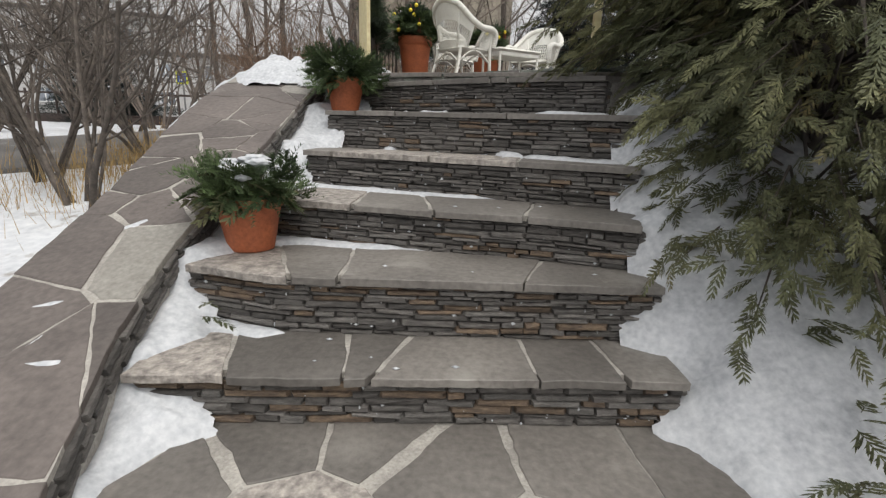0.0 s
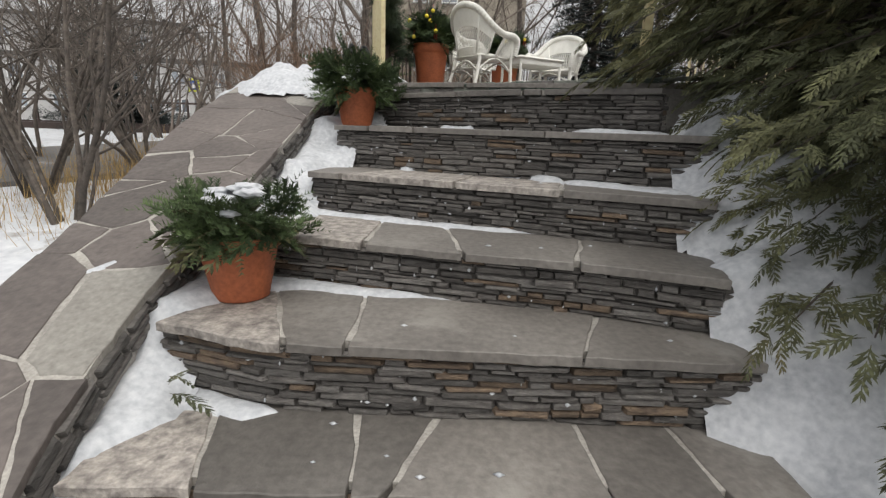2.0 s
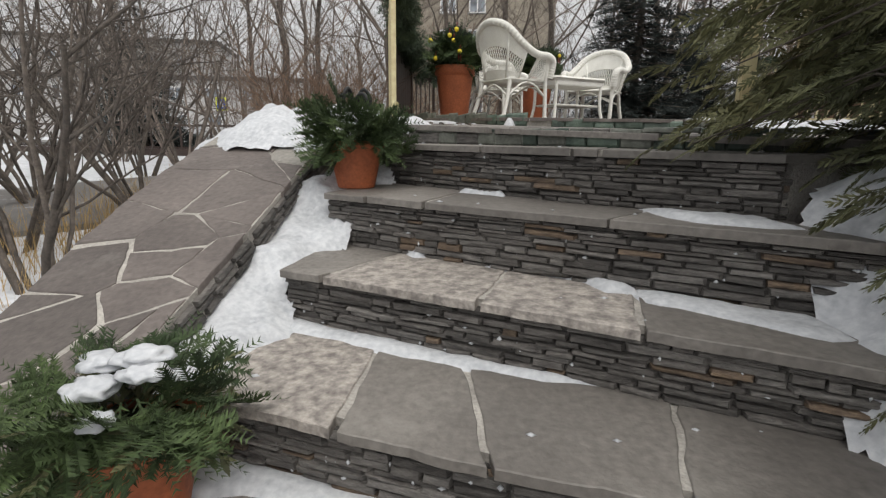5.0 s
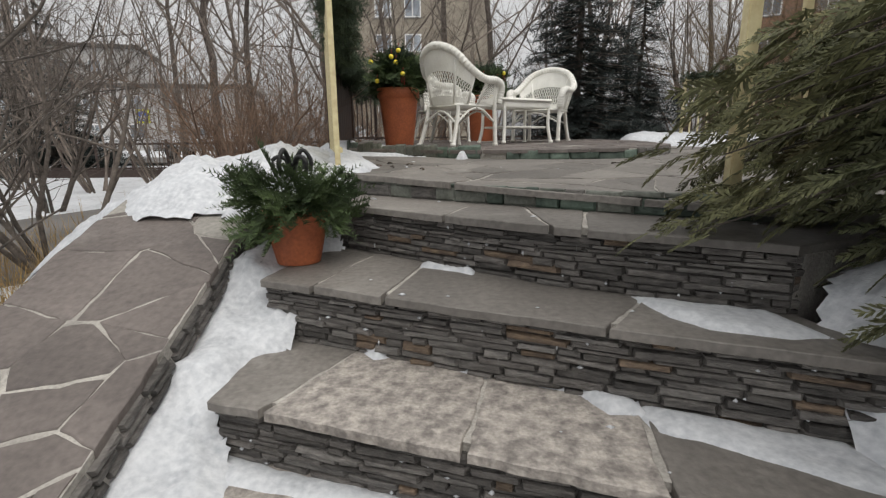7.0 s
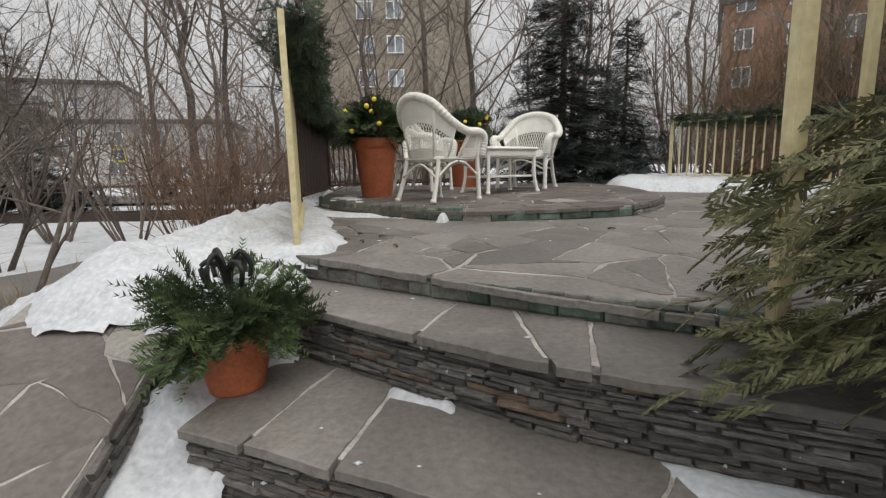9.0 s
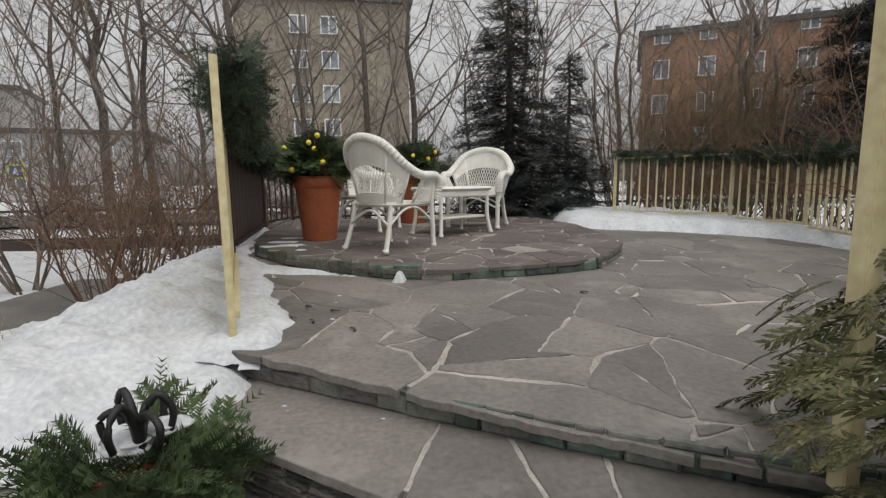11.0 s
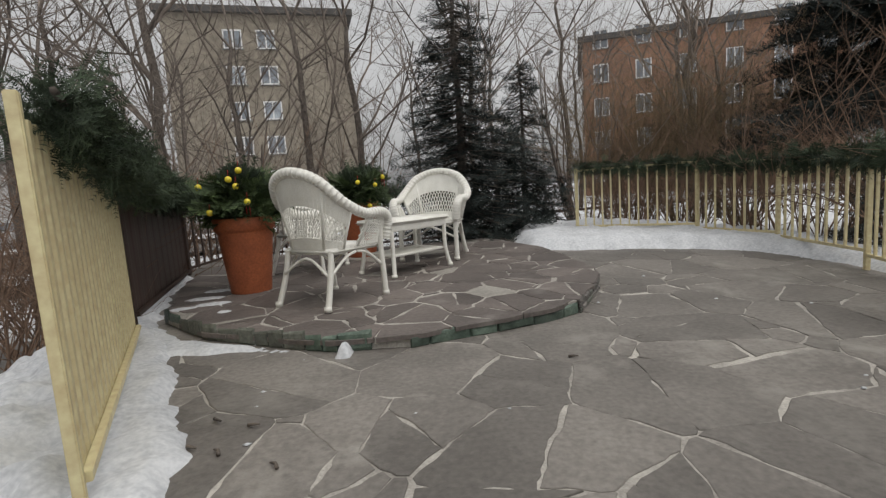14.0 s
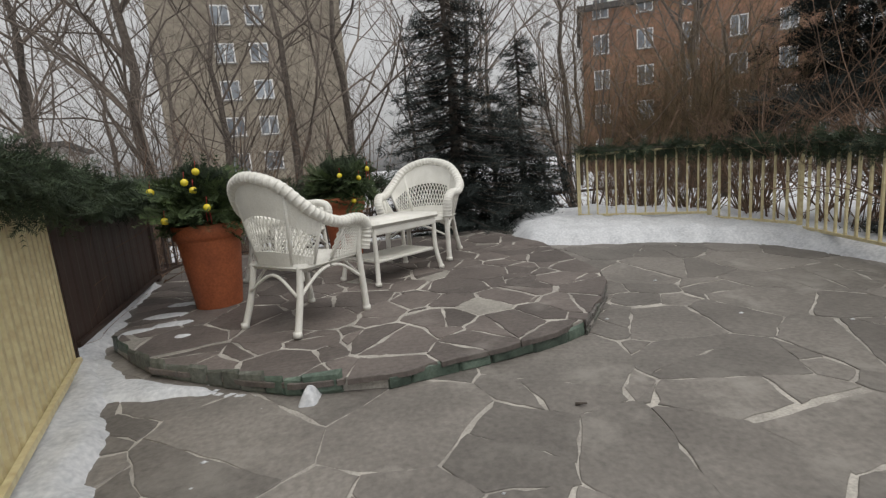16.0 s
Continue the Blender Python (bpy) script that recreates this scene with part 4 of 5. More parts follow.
# ---- wicker furniture ----
def wicker_chair():
    """Faces +x; the origin is on the floor under the seat's middle."""
    c = thing("wicker_armchair", (0, 0, 0), "white painted wicker armchair with an openwork rounded back", "chair", "chairs round the table")
    for sx, sy in ((1, 1), (1, -1), (-1, 1), (-1, -1)):
        g = Geo()
        if sx > 0:
            pts = [(0.27, 0.26 * sy, 0.0), (0.26, 0.26 * sy, 0.2), (0.25, 0.26 * sy, 0.42), (0.25, 0.275 * sy, 0.62)]
        else:
            pts = [(-0.33, 0.24 * sy, 0.0), (-0.26, 0.22 * sy, 0.22), (-0.22, 0.21 * sy, 0.42)]
        g.tube(bent(pts, 10), 0.022, 0.02, 8)
        g.tube([(pts[0][0], pts[0][1], 0.0), (pts[0][0], pts[0][1], 0.035)], 0.028, 0.026, 8)
        g.make("leg", WHITE, c)
    bm = box_bm((-0.24, -0.25, 0.385), (0.29, 0.25, 0.43), 0.018)
    part("seat", bm, WHITE, c, "woven white seat", True)
    g = Geo()
    for sy in (1, -1):
        g.tube(bent([(0.25, 0.255 * sy, 0.25), (0.1, 0.25 * sy, 0.36), (0.0, 0.25 * sy, 0.385)], 8), 0.011, sides=6)
        g.tube(bent([(-0.27, 0.22 * sy, 0.22), (-0.12, 0.24 * sy, 0.35), (-0.02, 0.25 * sy, 0.385)], 8), 0.011, sides=6)
    g.tube(bent([(-0.27, -0.21, 0.24), (-0.25, 0, 0.36), (-0.27, 0.21, 0.24)], 10), 0.011, sides=6)
    g.tube(bent([(0.26, -0.25, 0.25), (0.28, 0, 0.375), (0.26, 0.25, 0.25)], 10), 0.011, sides=6)
    g.make("stretcher", WHITE, c)
    # rolled rim: from one arm's front over the back to the other
    rim = bent([(0.29, -0.275, 0.44), (0.31, -0.295, 0.6), (0.22, -0.31, 0.66), (0.02, -0.325, 0.665), (-0.16, -0.31, 0.75), (-0.29, -0.2, 0.92), (-0.34, 0.0, 0.985), (-0.29, 0.2, 0.92), (-0.16, 0.31, 0.75), (0.02, 0.325, 0.665), (0.22, 0.31, 0.66), (0.31, 0.295, 0.6), (0.29, 0.275, 0.44)], 72)
    g = Geo()
    g.tube(rim, 0.036, sides=10)
    for i in range(0, 72):
        a, b = rim[i], rim[i + 1]
        g.tube([a, a.lerp(b, 0.45)], 0.039, sides=10, caps=True)
    g.make("rim", WHITE, c, "rolled braided rim")
    # the shell between seat and rim, ruled from the seat's edge up to the rim
    seat = bent([(0.25, -0.25, 0.42), (0.2, -0.25, 0.42), (0.1, -0.25, 0.42), (-0.05, -0.25, 0.42), (-0.17, -0.23, 0.42), (-0.225, -0.13, 0.42), (-0.235, 0.0, 0.42), (-0.225, 0.13, 0.42), (-0.17, 0.23, 0.42), (-0.05, 0.25, 0.42), (0.1, 0.25, 0.42), (0.2, 0.25, 0.42), (0.25, 0.25, 0.42)], 72)
    webs = {"woven_back": Geo(), "woven_arm": Geo(), "woven_arm_": Geo()}
    S = lambda i, t: seat[i].lerp(rim[i], t)
    for i in range(3, 70):
        # a gap under each arm near the back
        if 17 <= i <= 21 or 51 <= i <= 55:
            continue
        mid = 22 <= i <= 50
        back = webs["woven_back" if mid else "woven_arm" if i < 22 else "woven_arm_"]
        for k in range(12):
            t0, t1 = k / 12, (k + 1) / 12
            dense = (mid and (t0 >= 0.55 or t1 <= 0.22)) or (not mid and t0 > 0.8)
            if dense:
                a, b, cc, d = S(i, t0), S(min(i + 1, 70), t0), S(min(i + 1, 70), t1), S(i, t1)
                nrm = (b - a).cross(d - a).normalized() * 0.006 * (1 if (i + k) % 2 else -1)
                back.add([a + nrm, b + nrm, cc + nrm, d + nrm, a - nrm, b - nrm, cc - nrm, d - nrm], [(0, 1, 2, 3), (7, 6, 5, 4), (0, 4, 5, 1), (1, 5, 6, 2), (2, 6, 7, 3), (3, 7, 4, 0)])
            elif k % 2 == 0:
                a, d = S(i, t0), S(min(i + 1, 70), t0 + 2 / 12)
                b, e = S(min(i + 1, 70), t0), S(i, t0 + 2 / 12)
                back.tube([a, d], 0.0042, sides=4)
                back.tube([b, e], 0.0042, sides=4)
    for i in (16, 22, 29, 43, 50, 56):
        rod = Geo()
        rod.tube([S(i, 0), S(i, 0.5), S(i, 1.0)], 0.012, sides=6)
        rod.make("back_rod", WHITE, c)
    for k, w in webs.items():
        w.make(k.rstrip("_"), WHITE, c, "openwork white weave", False)
    return c


ch = wicker_chair()
ch.matrix_basis = pose(0.015, 7.76, PLAT(0, 7.77), 0, 0, 44) @ Matrix.Diagonal((1.0, 1.1, 1.0, 1))
copy_thing(ch, pose(1.15, 9.35, PLAT(1.15, 9.35), 0, 0, 243) @ Matrix.Diagonal((1.0, 1.1, 1.0, 1)))
copy_thing(ch, pose(-0.22, 9.25, PLAT(-0.3, 9.25), 0, 0, -25))

tb = thing("wicker_table", (0.72, 8.72, PLAT(0.7, 8.7)), "white painted wicker coffee table with a lower shelf", "table", "", 34)
part("tabletop", box_bm((-0.4, -0.27, 0.485), (0.4, 0.27, 0.53), 0.02), WHITE, tb, "", True)
part("apron", box_bm((-0.37, -0.24, 0.42), (0.37, 0.24, 0.487), 0.01), WHITE, tb)
part("lower_shelf", box_bm((-0.34, -0.21, 0.18), (0.34, 0.21, 0.205), 0.01), WHITE, tb)
for sx in (1, -1):
    for sy in (1, -1):
        g = Geo()
        g.tube(bent([(0.38 * sx, 0.25 * sy, 0), (0.35 * sx, 0.22 * sy, 0.2), (0.35 * sx, 0.22 * sy, 0.44)], 8), 0.021, 0.019, 8)
        g.tube([(0.38 * sx, 0.25 * sy, 0), (0.378 * sx, 0.248 * sy, 0.03)], 0.027, sides=8)
        g.make("leg", WHITE, tb)


# ---- side screen: yellow and brown metal panels on posts ----
def panel(name, a, b, z0, z1, mat, label, ribs, post=True):
    d = Vector((b[0] - a[0], b[1] - a[1], 0))
    ln = d.length
    ob = thing(name, (a[0], a[1], 0), label, "screen panel", "", math.degrees(math.atan2(d.y, d.x)))
    n = max(4, int(ln / (0.09 if ribs else 0.2)))
    g = Geo()
    # ribbed sheet: a trapezoid wave with thickness
    xs, ys = [], []
    for i in range(n):
        w = ln / n
        for t, y in ((0.0, 0.0), (0.38, 0.0), (0.5, 0.014), (0.88, 0.014)):
            xs.append((i + t) * w)
            ys.append(y if ribs else y * 0.25)
    xs.append(ln)
    ys.append(0.0)
    k = len(xs)
    v = [(x, y, z) for z in (z0, z1) for x, y in zip(xs, ys)] + [(x, y + 0.004, z) for z in (z0, z1) for x, y in zip(xs, ys)]
    f = []
    for i in range(k - 1):
        f += [(i, i + 1, k + i + 1, k + i), (2 * k + i + 1, 2 * k + i, 3 * k + i, 3 * k + i + 1), (i + 1, i, 2 * k + i, 2 * k + i + 1), (k + i, k + i + 1, 3 * k + i + 1, 3 * k + i)]
    mesh("ribbed_sheet", v, f, mat, ob)
    if post:
        part("post", box_bm((-0.03, -0.012, z0 - 0.12), (0.0, 0.022, z1 + 0.06), 0.004), mat, ob)
    part("bottom_rail", box_bm((0, -0.03, z0 + 0.0), (ln, -0.002, z0 + 0.035), 0.003), mat, ob)
    return ob


panel("screen_panel", (-0.735, 5.5), (-1.31, 7.5), 1.68, 2.76, YELLOW, "pale yellow ribbed metal screen panel", True)
panel("screen_panel", (-1.32, 7.54), (-1.58, 9.7), 1.76, 2.72, BROWN, "dark brown metal screen panel on posts", False)
bp = thing("metal_post", (-1.59, 9.74, 1.6), "dark brown square steel post", "post")
part("shaft", box_bm((-0.03, -0.03, 0), (0.03, 0.03, 1.05), 0.004), BROWN, bp)
part("cap", box_bm((-0.035, -0.035, 1.05), (0.035, 0.035, 1.06), 0.002), BROWN, bp)


def railing(name, a, b, z0, z1, mat, label, spacing=0.125, bar=0.010, post=0.021, posts=(1, 1), foot=0.12, group=""):
    d = Vector((b[0] - a[0], b[1] - a[1], 0))
    ln = d.length
    ob = thing(name, (a[0], a[1], 0), label, "railing", group, math.degrees(math.atan2(d.y, d.x)))
    part("top_rail", box_bm((0, -0.018, z1 - 0.03), (ln, 0.018, z1), 0.003), mat, ob)
    part("bottom_rail", box_bm((0, -0.015, z0), (ln, 0.015, z0 + 0.028), 0.003), mat, ob)
    for k, x in enumerate((0.0, ln)):
        if posts[k]:
            part("post", box_bm((x - post, -post, z0 - foot), (x + post, post, z1 + 0.02), 0.004), mat, ob)
    n = max(2, int(round(ln / spacing)))
    me = None
    for i in range(1, n):
        if me is None:
            o = part("bar", box_bm((-bar, -bar, z0 + 0.028), (bar, bar, z1 - 0.03), 0.0), mat, ob)
            me = o.data
        else:
            o = new("bar", me)
            o.parent = ob
        o.location = (ln * i / n, 0, 0)
    return ob


FP = [(3.55, 10.5), (4.72, 9.45), (4.9, 8.42), (4.5, 7.18), (3.85, 6.0), (3.2, 5.2)]
for i in range(5):
    railing("railing", FP[i], FP[i + 1], TERR(*FP[i]) + 0.12, TERR(*FP[i]) + 0.96, YELLOW, "pale yellow steel railing with upright bars", group="terrace railing", posts=(1, 1 if i == 4 else 0))
railing("railing", (1.07, 4.26), (2.4, 4.3), 1.7, 2.78, YELLOW, "pale yellow steel railing rising out of the thuja", 0.2, 0.012, 0.024, group="terrace railing", foot=0.19)
railing("railing", (-1.59, 9.8), (-1.4, 10.7), 1.78, 2.45, BROWN, "dark brown steel railing behind the platform", 0.2, 0.008, 0.02, group="back railing")
railing("railing", (-1.4, 10.7), (1.7, 10.85), 1.78, 2.45, BROWN, "dark brown steel railing behind the platform", 0.2, 0.008, 0.02, group="back railing")


# ---- garlands ----
def garland(line, radius, per_m, size, label, rng, sag=0.0, mat=FIR_BLUE):
    g = thing("fir_garland", line[0], label, "garland", "fir garlands")
    ms, core = [], Geo()
    o = Vector(line[0])
    pts = [Vector(p) - o for p in line]
    for a, b in zip(pts, pts[1:]):
        ln = (b - a).length
        for _ in range(int(ln * per_m)):
            t = rng.random()
            p = a.lerp(b, t) + Vector((rng.normal(0, radius * 0.4), rng.normal(0, radius * 0.4), rng.normal(0, radius * 0.4)))
            d = (b - a).normalized() * rng.uniform(-0.7, 0.7) + Vector((rng.normal(0, 0.7), rng.normal(0, 0.7), rng.normal(-0.35, 0.55)))
            ms.append(aim(p, d, size * rng.uniform(0.6, 1.2), rng.uniform(-90, 90)))
        core.tube([a, a.lerp(b, 0.5) - Vector((0, 0, sag)), b], 0.012, sides=5)
    spread("greenery", FIRV2, FIRF2, ms, mat, g)
    core.make("rope", BARK, g)
    return g


gr = np.random.default_rng(31)
garland([(-0.68, 5.58, 2.84), (-0.84, 6.1, 2.80), (-1.16, 7.4, 2.72), (-1.34, 8.6, 2.62), (-1.5, 9.7, 2.6)], 0.13, 200, 0.2, "thick dark green fir garland over the screen", gr)
garland([(-1.58, 9.7, 2.6), (-1.4, 10.7, 2.52), (0.3, 10.78, 2.5), (1.7, 10.85, 2.5)], 0.13, 110, 0.24, "dark green fir garland along the back railing", gr)
garland([(x, y, TERR(x, y) + 1.0) for x, y in FP], 0.075, 170, 0.2, "dark fir garland along the yellow railing", gr)
garland([(4.82, 8.2, 2.6), (4.75, 7.95, 2.42)], 0.1, 90, 0.22, "drooping bunch of fir on the yellow railing", gr)


# ---- conifers ----
def trunk_geo(h, r):
    g = Geo()
    g.tube([(0.02 * math.sin(z * 3), 0.02 * math.cos(z * 2), z) for z in np.linspace(0, h, 8)], r, r * 0.15, 8)
    return g


def spruce(at, h, r, label, seed, count, mat=SPRUCE, size=0.5, low=0.12):
    rng = np.random.default_rng(seed)
    t = thing("spruce", at, label, "tree")
    trunk_geo(h, 0.035 + h * 0.012).make("trunk", BARK, t)
    ms, limbs = [], Geo()
    z = low
    while z < h - 0.1:
        k = 1 - z / h
        rr = r * (k ** 0.85) * rng.uniform(0.8, 1.15)
        n = int(5 + 4 * k)
        for i in range(n):
            a = rng.uniform(0, 6.283)
            ln = rr * rng.uniform(0.65, 1.15) + 0.1
            tip = Vector((math.cos(a) * ln, math.sin(a) * ln, z - 0.16 * ln + rng.uniform(-0.05, 0.1)))
            root = Vector((0, 0, z + 0.05))
            limbs.tube([root, root.lerp(tip, 0.5) - Vector((0, 0, 0.03)), tip], 0.012, 0.004, 4)
            m = max(2, int(ln / 0.13))
            for q in range(m):
                u = (q + 0.7) / m
                p = root.lerp(tip, u)
                side = Vector((-math.sin(a), math.cos(a), 0)) * rng.choice([-1, 1]) * rng.uniform(0.1, 0.8)
                d = Vector((math.cos(a), math.sin(a), rng.uniform(-0.5, 0.15))) + side
                ms.append(aim(p, d, size * (0.45 + 0.4 * k) * rng.uniform(0.6, 1.1), rng.uniform(-50, 50), 1.1))
        z += h / count * (0.6 + 0.8 * rng.random())
    ms.append(aim((0, 0, h - 0.35), (0, 0, 1), 0.4, 0, 0.5))
    tagged(limbs.make("branchwork", BARK, t), kind="stuff")
    spread("crown", SPV, SPF, ms, mat, t)
    return t


spruce((2.1, 11.5, 1.2), 5.0, 1.2, "dark blue-green spruce standing behind the terrace", 41, 80)
spruce((3.35, 12.0, 1.2), 3.4, 0.75, "dark slender conifer beside the spruce", 42, 56, SPRUCE, 0.45)
spruce((8.4, 9.3, 1.1), 7.5, 2.9, "large dark pine beyond the railing", 43, 95, SPRUCE, 0.85, 2.0)
spruce((-12.5, 17.0, 0.9), 5.5, 1.8, "dark spruce across the lawn", 44, 34, SPRUCE, 0.7)
spruce((5.4, 7.6, 1.2), 1.5, 0.6, "low dark conifer behind the railing", 45, 18, SPRUCE, 0.4)


def thuja(at, h, label, seed, boughs, profile, size):
    rng = np.random.default_rng(seed)
    t = thing("thuja", at, label, "tree")
    trunk_geo(h, 0.09).make("trunk", BARK, t)
    limbs, ms = Geo(), []
    for i in range(boughs):
        z = h * (rng.random() ** 1.15) * 0.97 + 0.08
        a = rng.uniform(0, 6.283)
        if i % 14 == 0:  # the bushy arm that leans on the railing post
            z, a = h * rng.uniform(0.33, 0.5), rng.uniform(2.0, 2.7)
        ln = profile(z / h, a) * rng.choice([rng.uniform(0.5, 0.85), rng.uniform(0.85, 1.1)])
        root = Vector((0, 0, max(0.05, z - 0.2 * ln)))
        tip = Vector((math.cos(a) * ln, math.sin(a) * ln, z - 0.1 * ln + rng.uniform(-0.1, 0.1)))
        mid = root.lerp(tip, 0.6) + Vector((0, 0, 0.16 * ln))
        limbs.tube([root, mid, root.lerp(tip, 0.93)], 0.009, 0.002, 4)
        for q in range(19):
            u = 0.36 + 0.64 * (q + rng.random()) / 19
            p = root.lerp(mid, u / 0.6) if u < 0.6 else mid.lerp(tip, (u - 0.6) / 0.4)
            aa = a + rng.normal(0, 0.6)
            d = Vector((math.cos(aa), math.sin(aa), rng.uniform(-0.75, 0.15)))
            p = p + Vector((rng.normal(0, 0.035), rng.normal(0, 0.035), rng.normal(0, 0.03)))
            ms.append(aim(p, d, size * rng.uniform(0.55, 1.2), rng.uniform(-70, 70), 0.95))
        ms.append(aim(tip, Vector((math.cos(a), math.sin(a), -0.45)), size * 1.1, rng.uniform(-30, 30), 0.8))
    tagged(limbs.make("branchwork", BARK, t), kind="stuff")
    spread("crown", THV, THF, ms, THUJA, t)
    return t


def near_profile(u, a):
    r = 1.15 - 0.5 * u * u
    if math.cos(a) < -0.3:
        r *= 0.86 if u > 0.5 else 0.74 if a < 3.5 else 0.98
    if math.sin(a) < -0.4 and math.cos(a) > -0.5 and u < 0.55:
        r *= 1.36
    if 2.0 < a < 2.7 and 0.32 < u < 0.5:
        r *= 1.7
    if u > 0.8:
        r *= max(0.15, (1 - u) / 0.2)
    return r * (1 + 0.12 * math.sin(3 * a + 5 * u))


thuja((1.95, 3.27, 0.5), 3.4, "dense thuja with olive-green drooping sprays beside the steps", 51, 960, near_profile, 0.15)

# loose thuja sprigs lying on the snow
lr = np.random.default_rng(61)
for x, y in ((1.3, 2.72), (1.28, 2.35), (1.5, 2.4), (1.55, 2.15), (1.42, 1.95), (1.62, 1.8), (1.75, 2.0), (-0.72, 2.45), (-1.1, 1.5)):
    z = (min(BANKZ(x, y), 1.35) + 0.12) if x > 0 else (0.36 if x > -1 else RAMPZ(x, y) + 0.03)
    sp = tagged(spread("thuja_sprig", THV, THF, [aim((0, 0, 0.03 * q), (math.cos(b), math.sin(b), 0.15), lr.uniform(0.12, 0.2), lr.uniform(-40, 40)) for q, b in enumerate(lr.uniform(0, 6.28, 3))], THUJA), "fallen olive-green thuja sprig on snow", "sprig", "fallen sprigs")
    sp.location = (x, y, z)


# ---- bare trees and shrubs ----
def grow(g, p, d, ln, r, lvl, rng, twist=0.35, kids=(3, 5), up=0.15):
    n = 4
    pts = [np.array(p)]
    d = np.array(d, float)
    for _ in range(n):
        d = d + rng.normal(0, twist * 0.35, 3) + np.array([0, 0, up * 0.3])
        d /= np.linalg.norm(d)
        pts.append(pts[-1] + d * ln / n)
    g.tube(pts, r, r * 0.5 if lvl else r * 0.25, 5 if r > 0.012 else 3, False)
    if lvl == 0:
        return
    for _ in range(int(rng.integers(kids[0], kids[1] + 1))):
        t = rng.uniform(0.3, 1.0)
        k = min(int(t * n), n - 1)
        q = pts[k] + (pts[k + 1] - pts[k]) * (t * n - k)
        dd = d + rng.normal(0, 0.75, 3)
        dd[2] = abs(dd[2]) * 0.8 + up
        dd /= np.linalg.norm(dd)
        grow(g, q, dd, ln * rng.uniform(0.5, 0.72), max(r * 0.48, 0.0025), lvl - 1, rng, twist, kids, up)


def bare_tree(at, h, r, seed, label, lvl=4, mat=TWIG, kids=(3, 4), lean=(0, 0)):
    rng = np.random.default_rng(seed)
    t = thing("bare_tree", at, label, "tree", "bare trees")
    tr = Geo()
    pts = [np.array([lean[0] * z * z / h, lean[1] * z * z / h, z]) + np.array([rng.normal(0, 0.02 * h * z / h), rng.normal(0, 0.02 * h * z / h), 0]) for z in np.linspace(0, h * 0.62, 7)]
    tr.tube(pts, r, r * 0.45, 8)
    tr.make("trunk", BARK, t)
    for i in range(9):
        tw = Geo()
        q = pts[int(rng.integers(2, 7))]
        a = rng.uniform(0, 6.283)
        grow(tw, q, (math.cos(a) * 0.6, math.sin(a) * 0.6, 0.75), h * rng.uniform(0.25, 0.42), r * 0.3, lvl - 1, rng, 0.4, kids)
        tw.make("branch", mat, t)
    return t


def shrub(at, h, stems, seed, label, mat=TWIG, lvl=2, r=0.012, lean=0.35, kids=(3, 5)):
    rng = np.random.default_rng(seed)
    t = thing("bare_shrub", at, label, "shrub", "bare shrubs")
    for i in range(stems):
        g = Geo()
        a = rng.uniform(0, 6.283)
        grow(g, (0.12 * math.cos(a), 0.12 * math.sin(a), -0.05), (lean * math.cos(a), lean * math.sin(a), 1), h * rng.uniform(0.6, 1.0), r * rng.uniform(0.7, 1.2), lvl, rng, 0.35, kids)
        g.make("stem", mat, t)
    return t


def at_ground(x, y):
    return (x, y, ground_z(x, y) - 0.05)


sr = np.random.default_rng(71)
S1 = shrub(at_ground(-3.3, 4.9), 2.6, 7, 1, "leafless grey-brown shrub rising from the snow", BARK, 3, 0.032, 0.4, (2, 4))
S2 = shrub(at_ground(-2.6, 8.2), 1.9, 16, 2, "leafless reddish-brown shrub beside the footpath", TWIG_RED, 2, 0.012, 0.45)
S3 = shrub(at_ground(-5.0, 10.5), 3.2, 14, 3, "leafless tangle of thin brown shrub stems", TWIG, 3, 0.018, 0.4, (2, 4))
S4 = shrub(at_ground(7.1, 12.4), 3.1, 40, 4, "dense olive-brown leafless bush", TWIG_GOLD, 3, 0.011, 0.5, (3, 4))


def scatter(src, spots, lo=0.85, hi=1.2):
    for x, y in spots:
        s = sr.uniform(lo, hi)
        ob = copy_thing(src, Matrix.Translation(at_ground(x, y)) @ pose(0, 0, 0, 0, 0, sr.uniform(0, 360)))
        ob.scale = (s, s, s * sr.uniform(0.9, 1.1))


scatter(S1, [(-4.3, 5.6), (-3.7, 6.6), (-5.4, 6.9), (-6.5, 5.2), (-7.5, 8.0), (-5.8, 9.0)])
scatter(S2, [(-3.2, 9.0), (-2.3, 9.6), (-3.4, 10.2), (-2.0, 11.2), (-4.0, 11.5), (-2.8, 12.2), (-0.8, 12.2), (0.3, 12.4)])
scatter(S2, [(5.7, 8.7), (5.9, 9.6), (5.2, 10.7), (6.3, 8.0), (4.5, 11.4), (5.6, 7.3), (6.6, 9.0), (5.4, 11.8)])
scatter(S3, [(-7.0, 11.5), (-9.0, 12.0), (-3.8, 13.2), (-6.0, 14.5), (-1.6, 13.0), (-11, 14), (-8.4, 16), (-4.4, 16.2), (0.6, 14.2), (5.2, 13.4), (-13.5, 12.0), (-2.2, 16.5)], 0.9, 1.3)
scatter(S4, [(6.1, 12.9), (8.1, 12.3), (6.7, 13.6), (7.6, 13.4), (8.8, 12.8)], 0.85, 1.05)
T1 = bare_tree(at_ground(-3.9, 17.0), 11, 0.17, 5, "tall leafless tree with a forked grey trunk", 4)
T2 = bare_tree(at_ground(-0.4, 14.5), 8.0, 0.095, 6, "leafless tree with thin spreading branches", 4)
T3 = bare_tree(at_ground(6.0, 24.0), 14, 0.13, 8, "tall slender leafless birch", 4, TWIG, (2, 4))
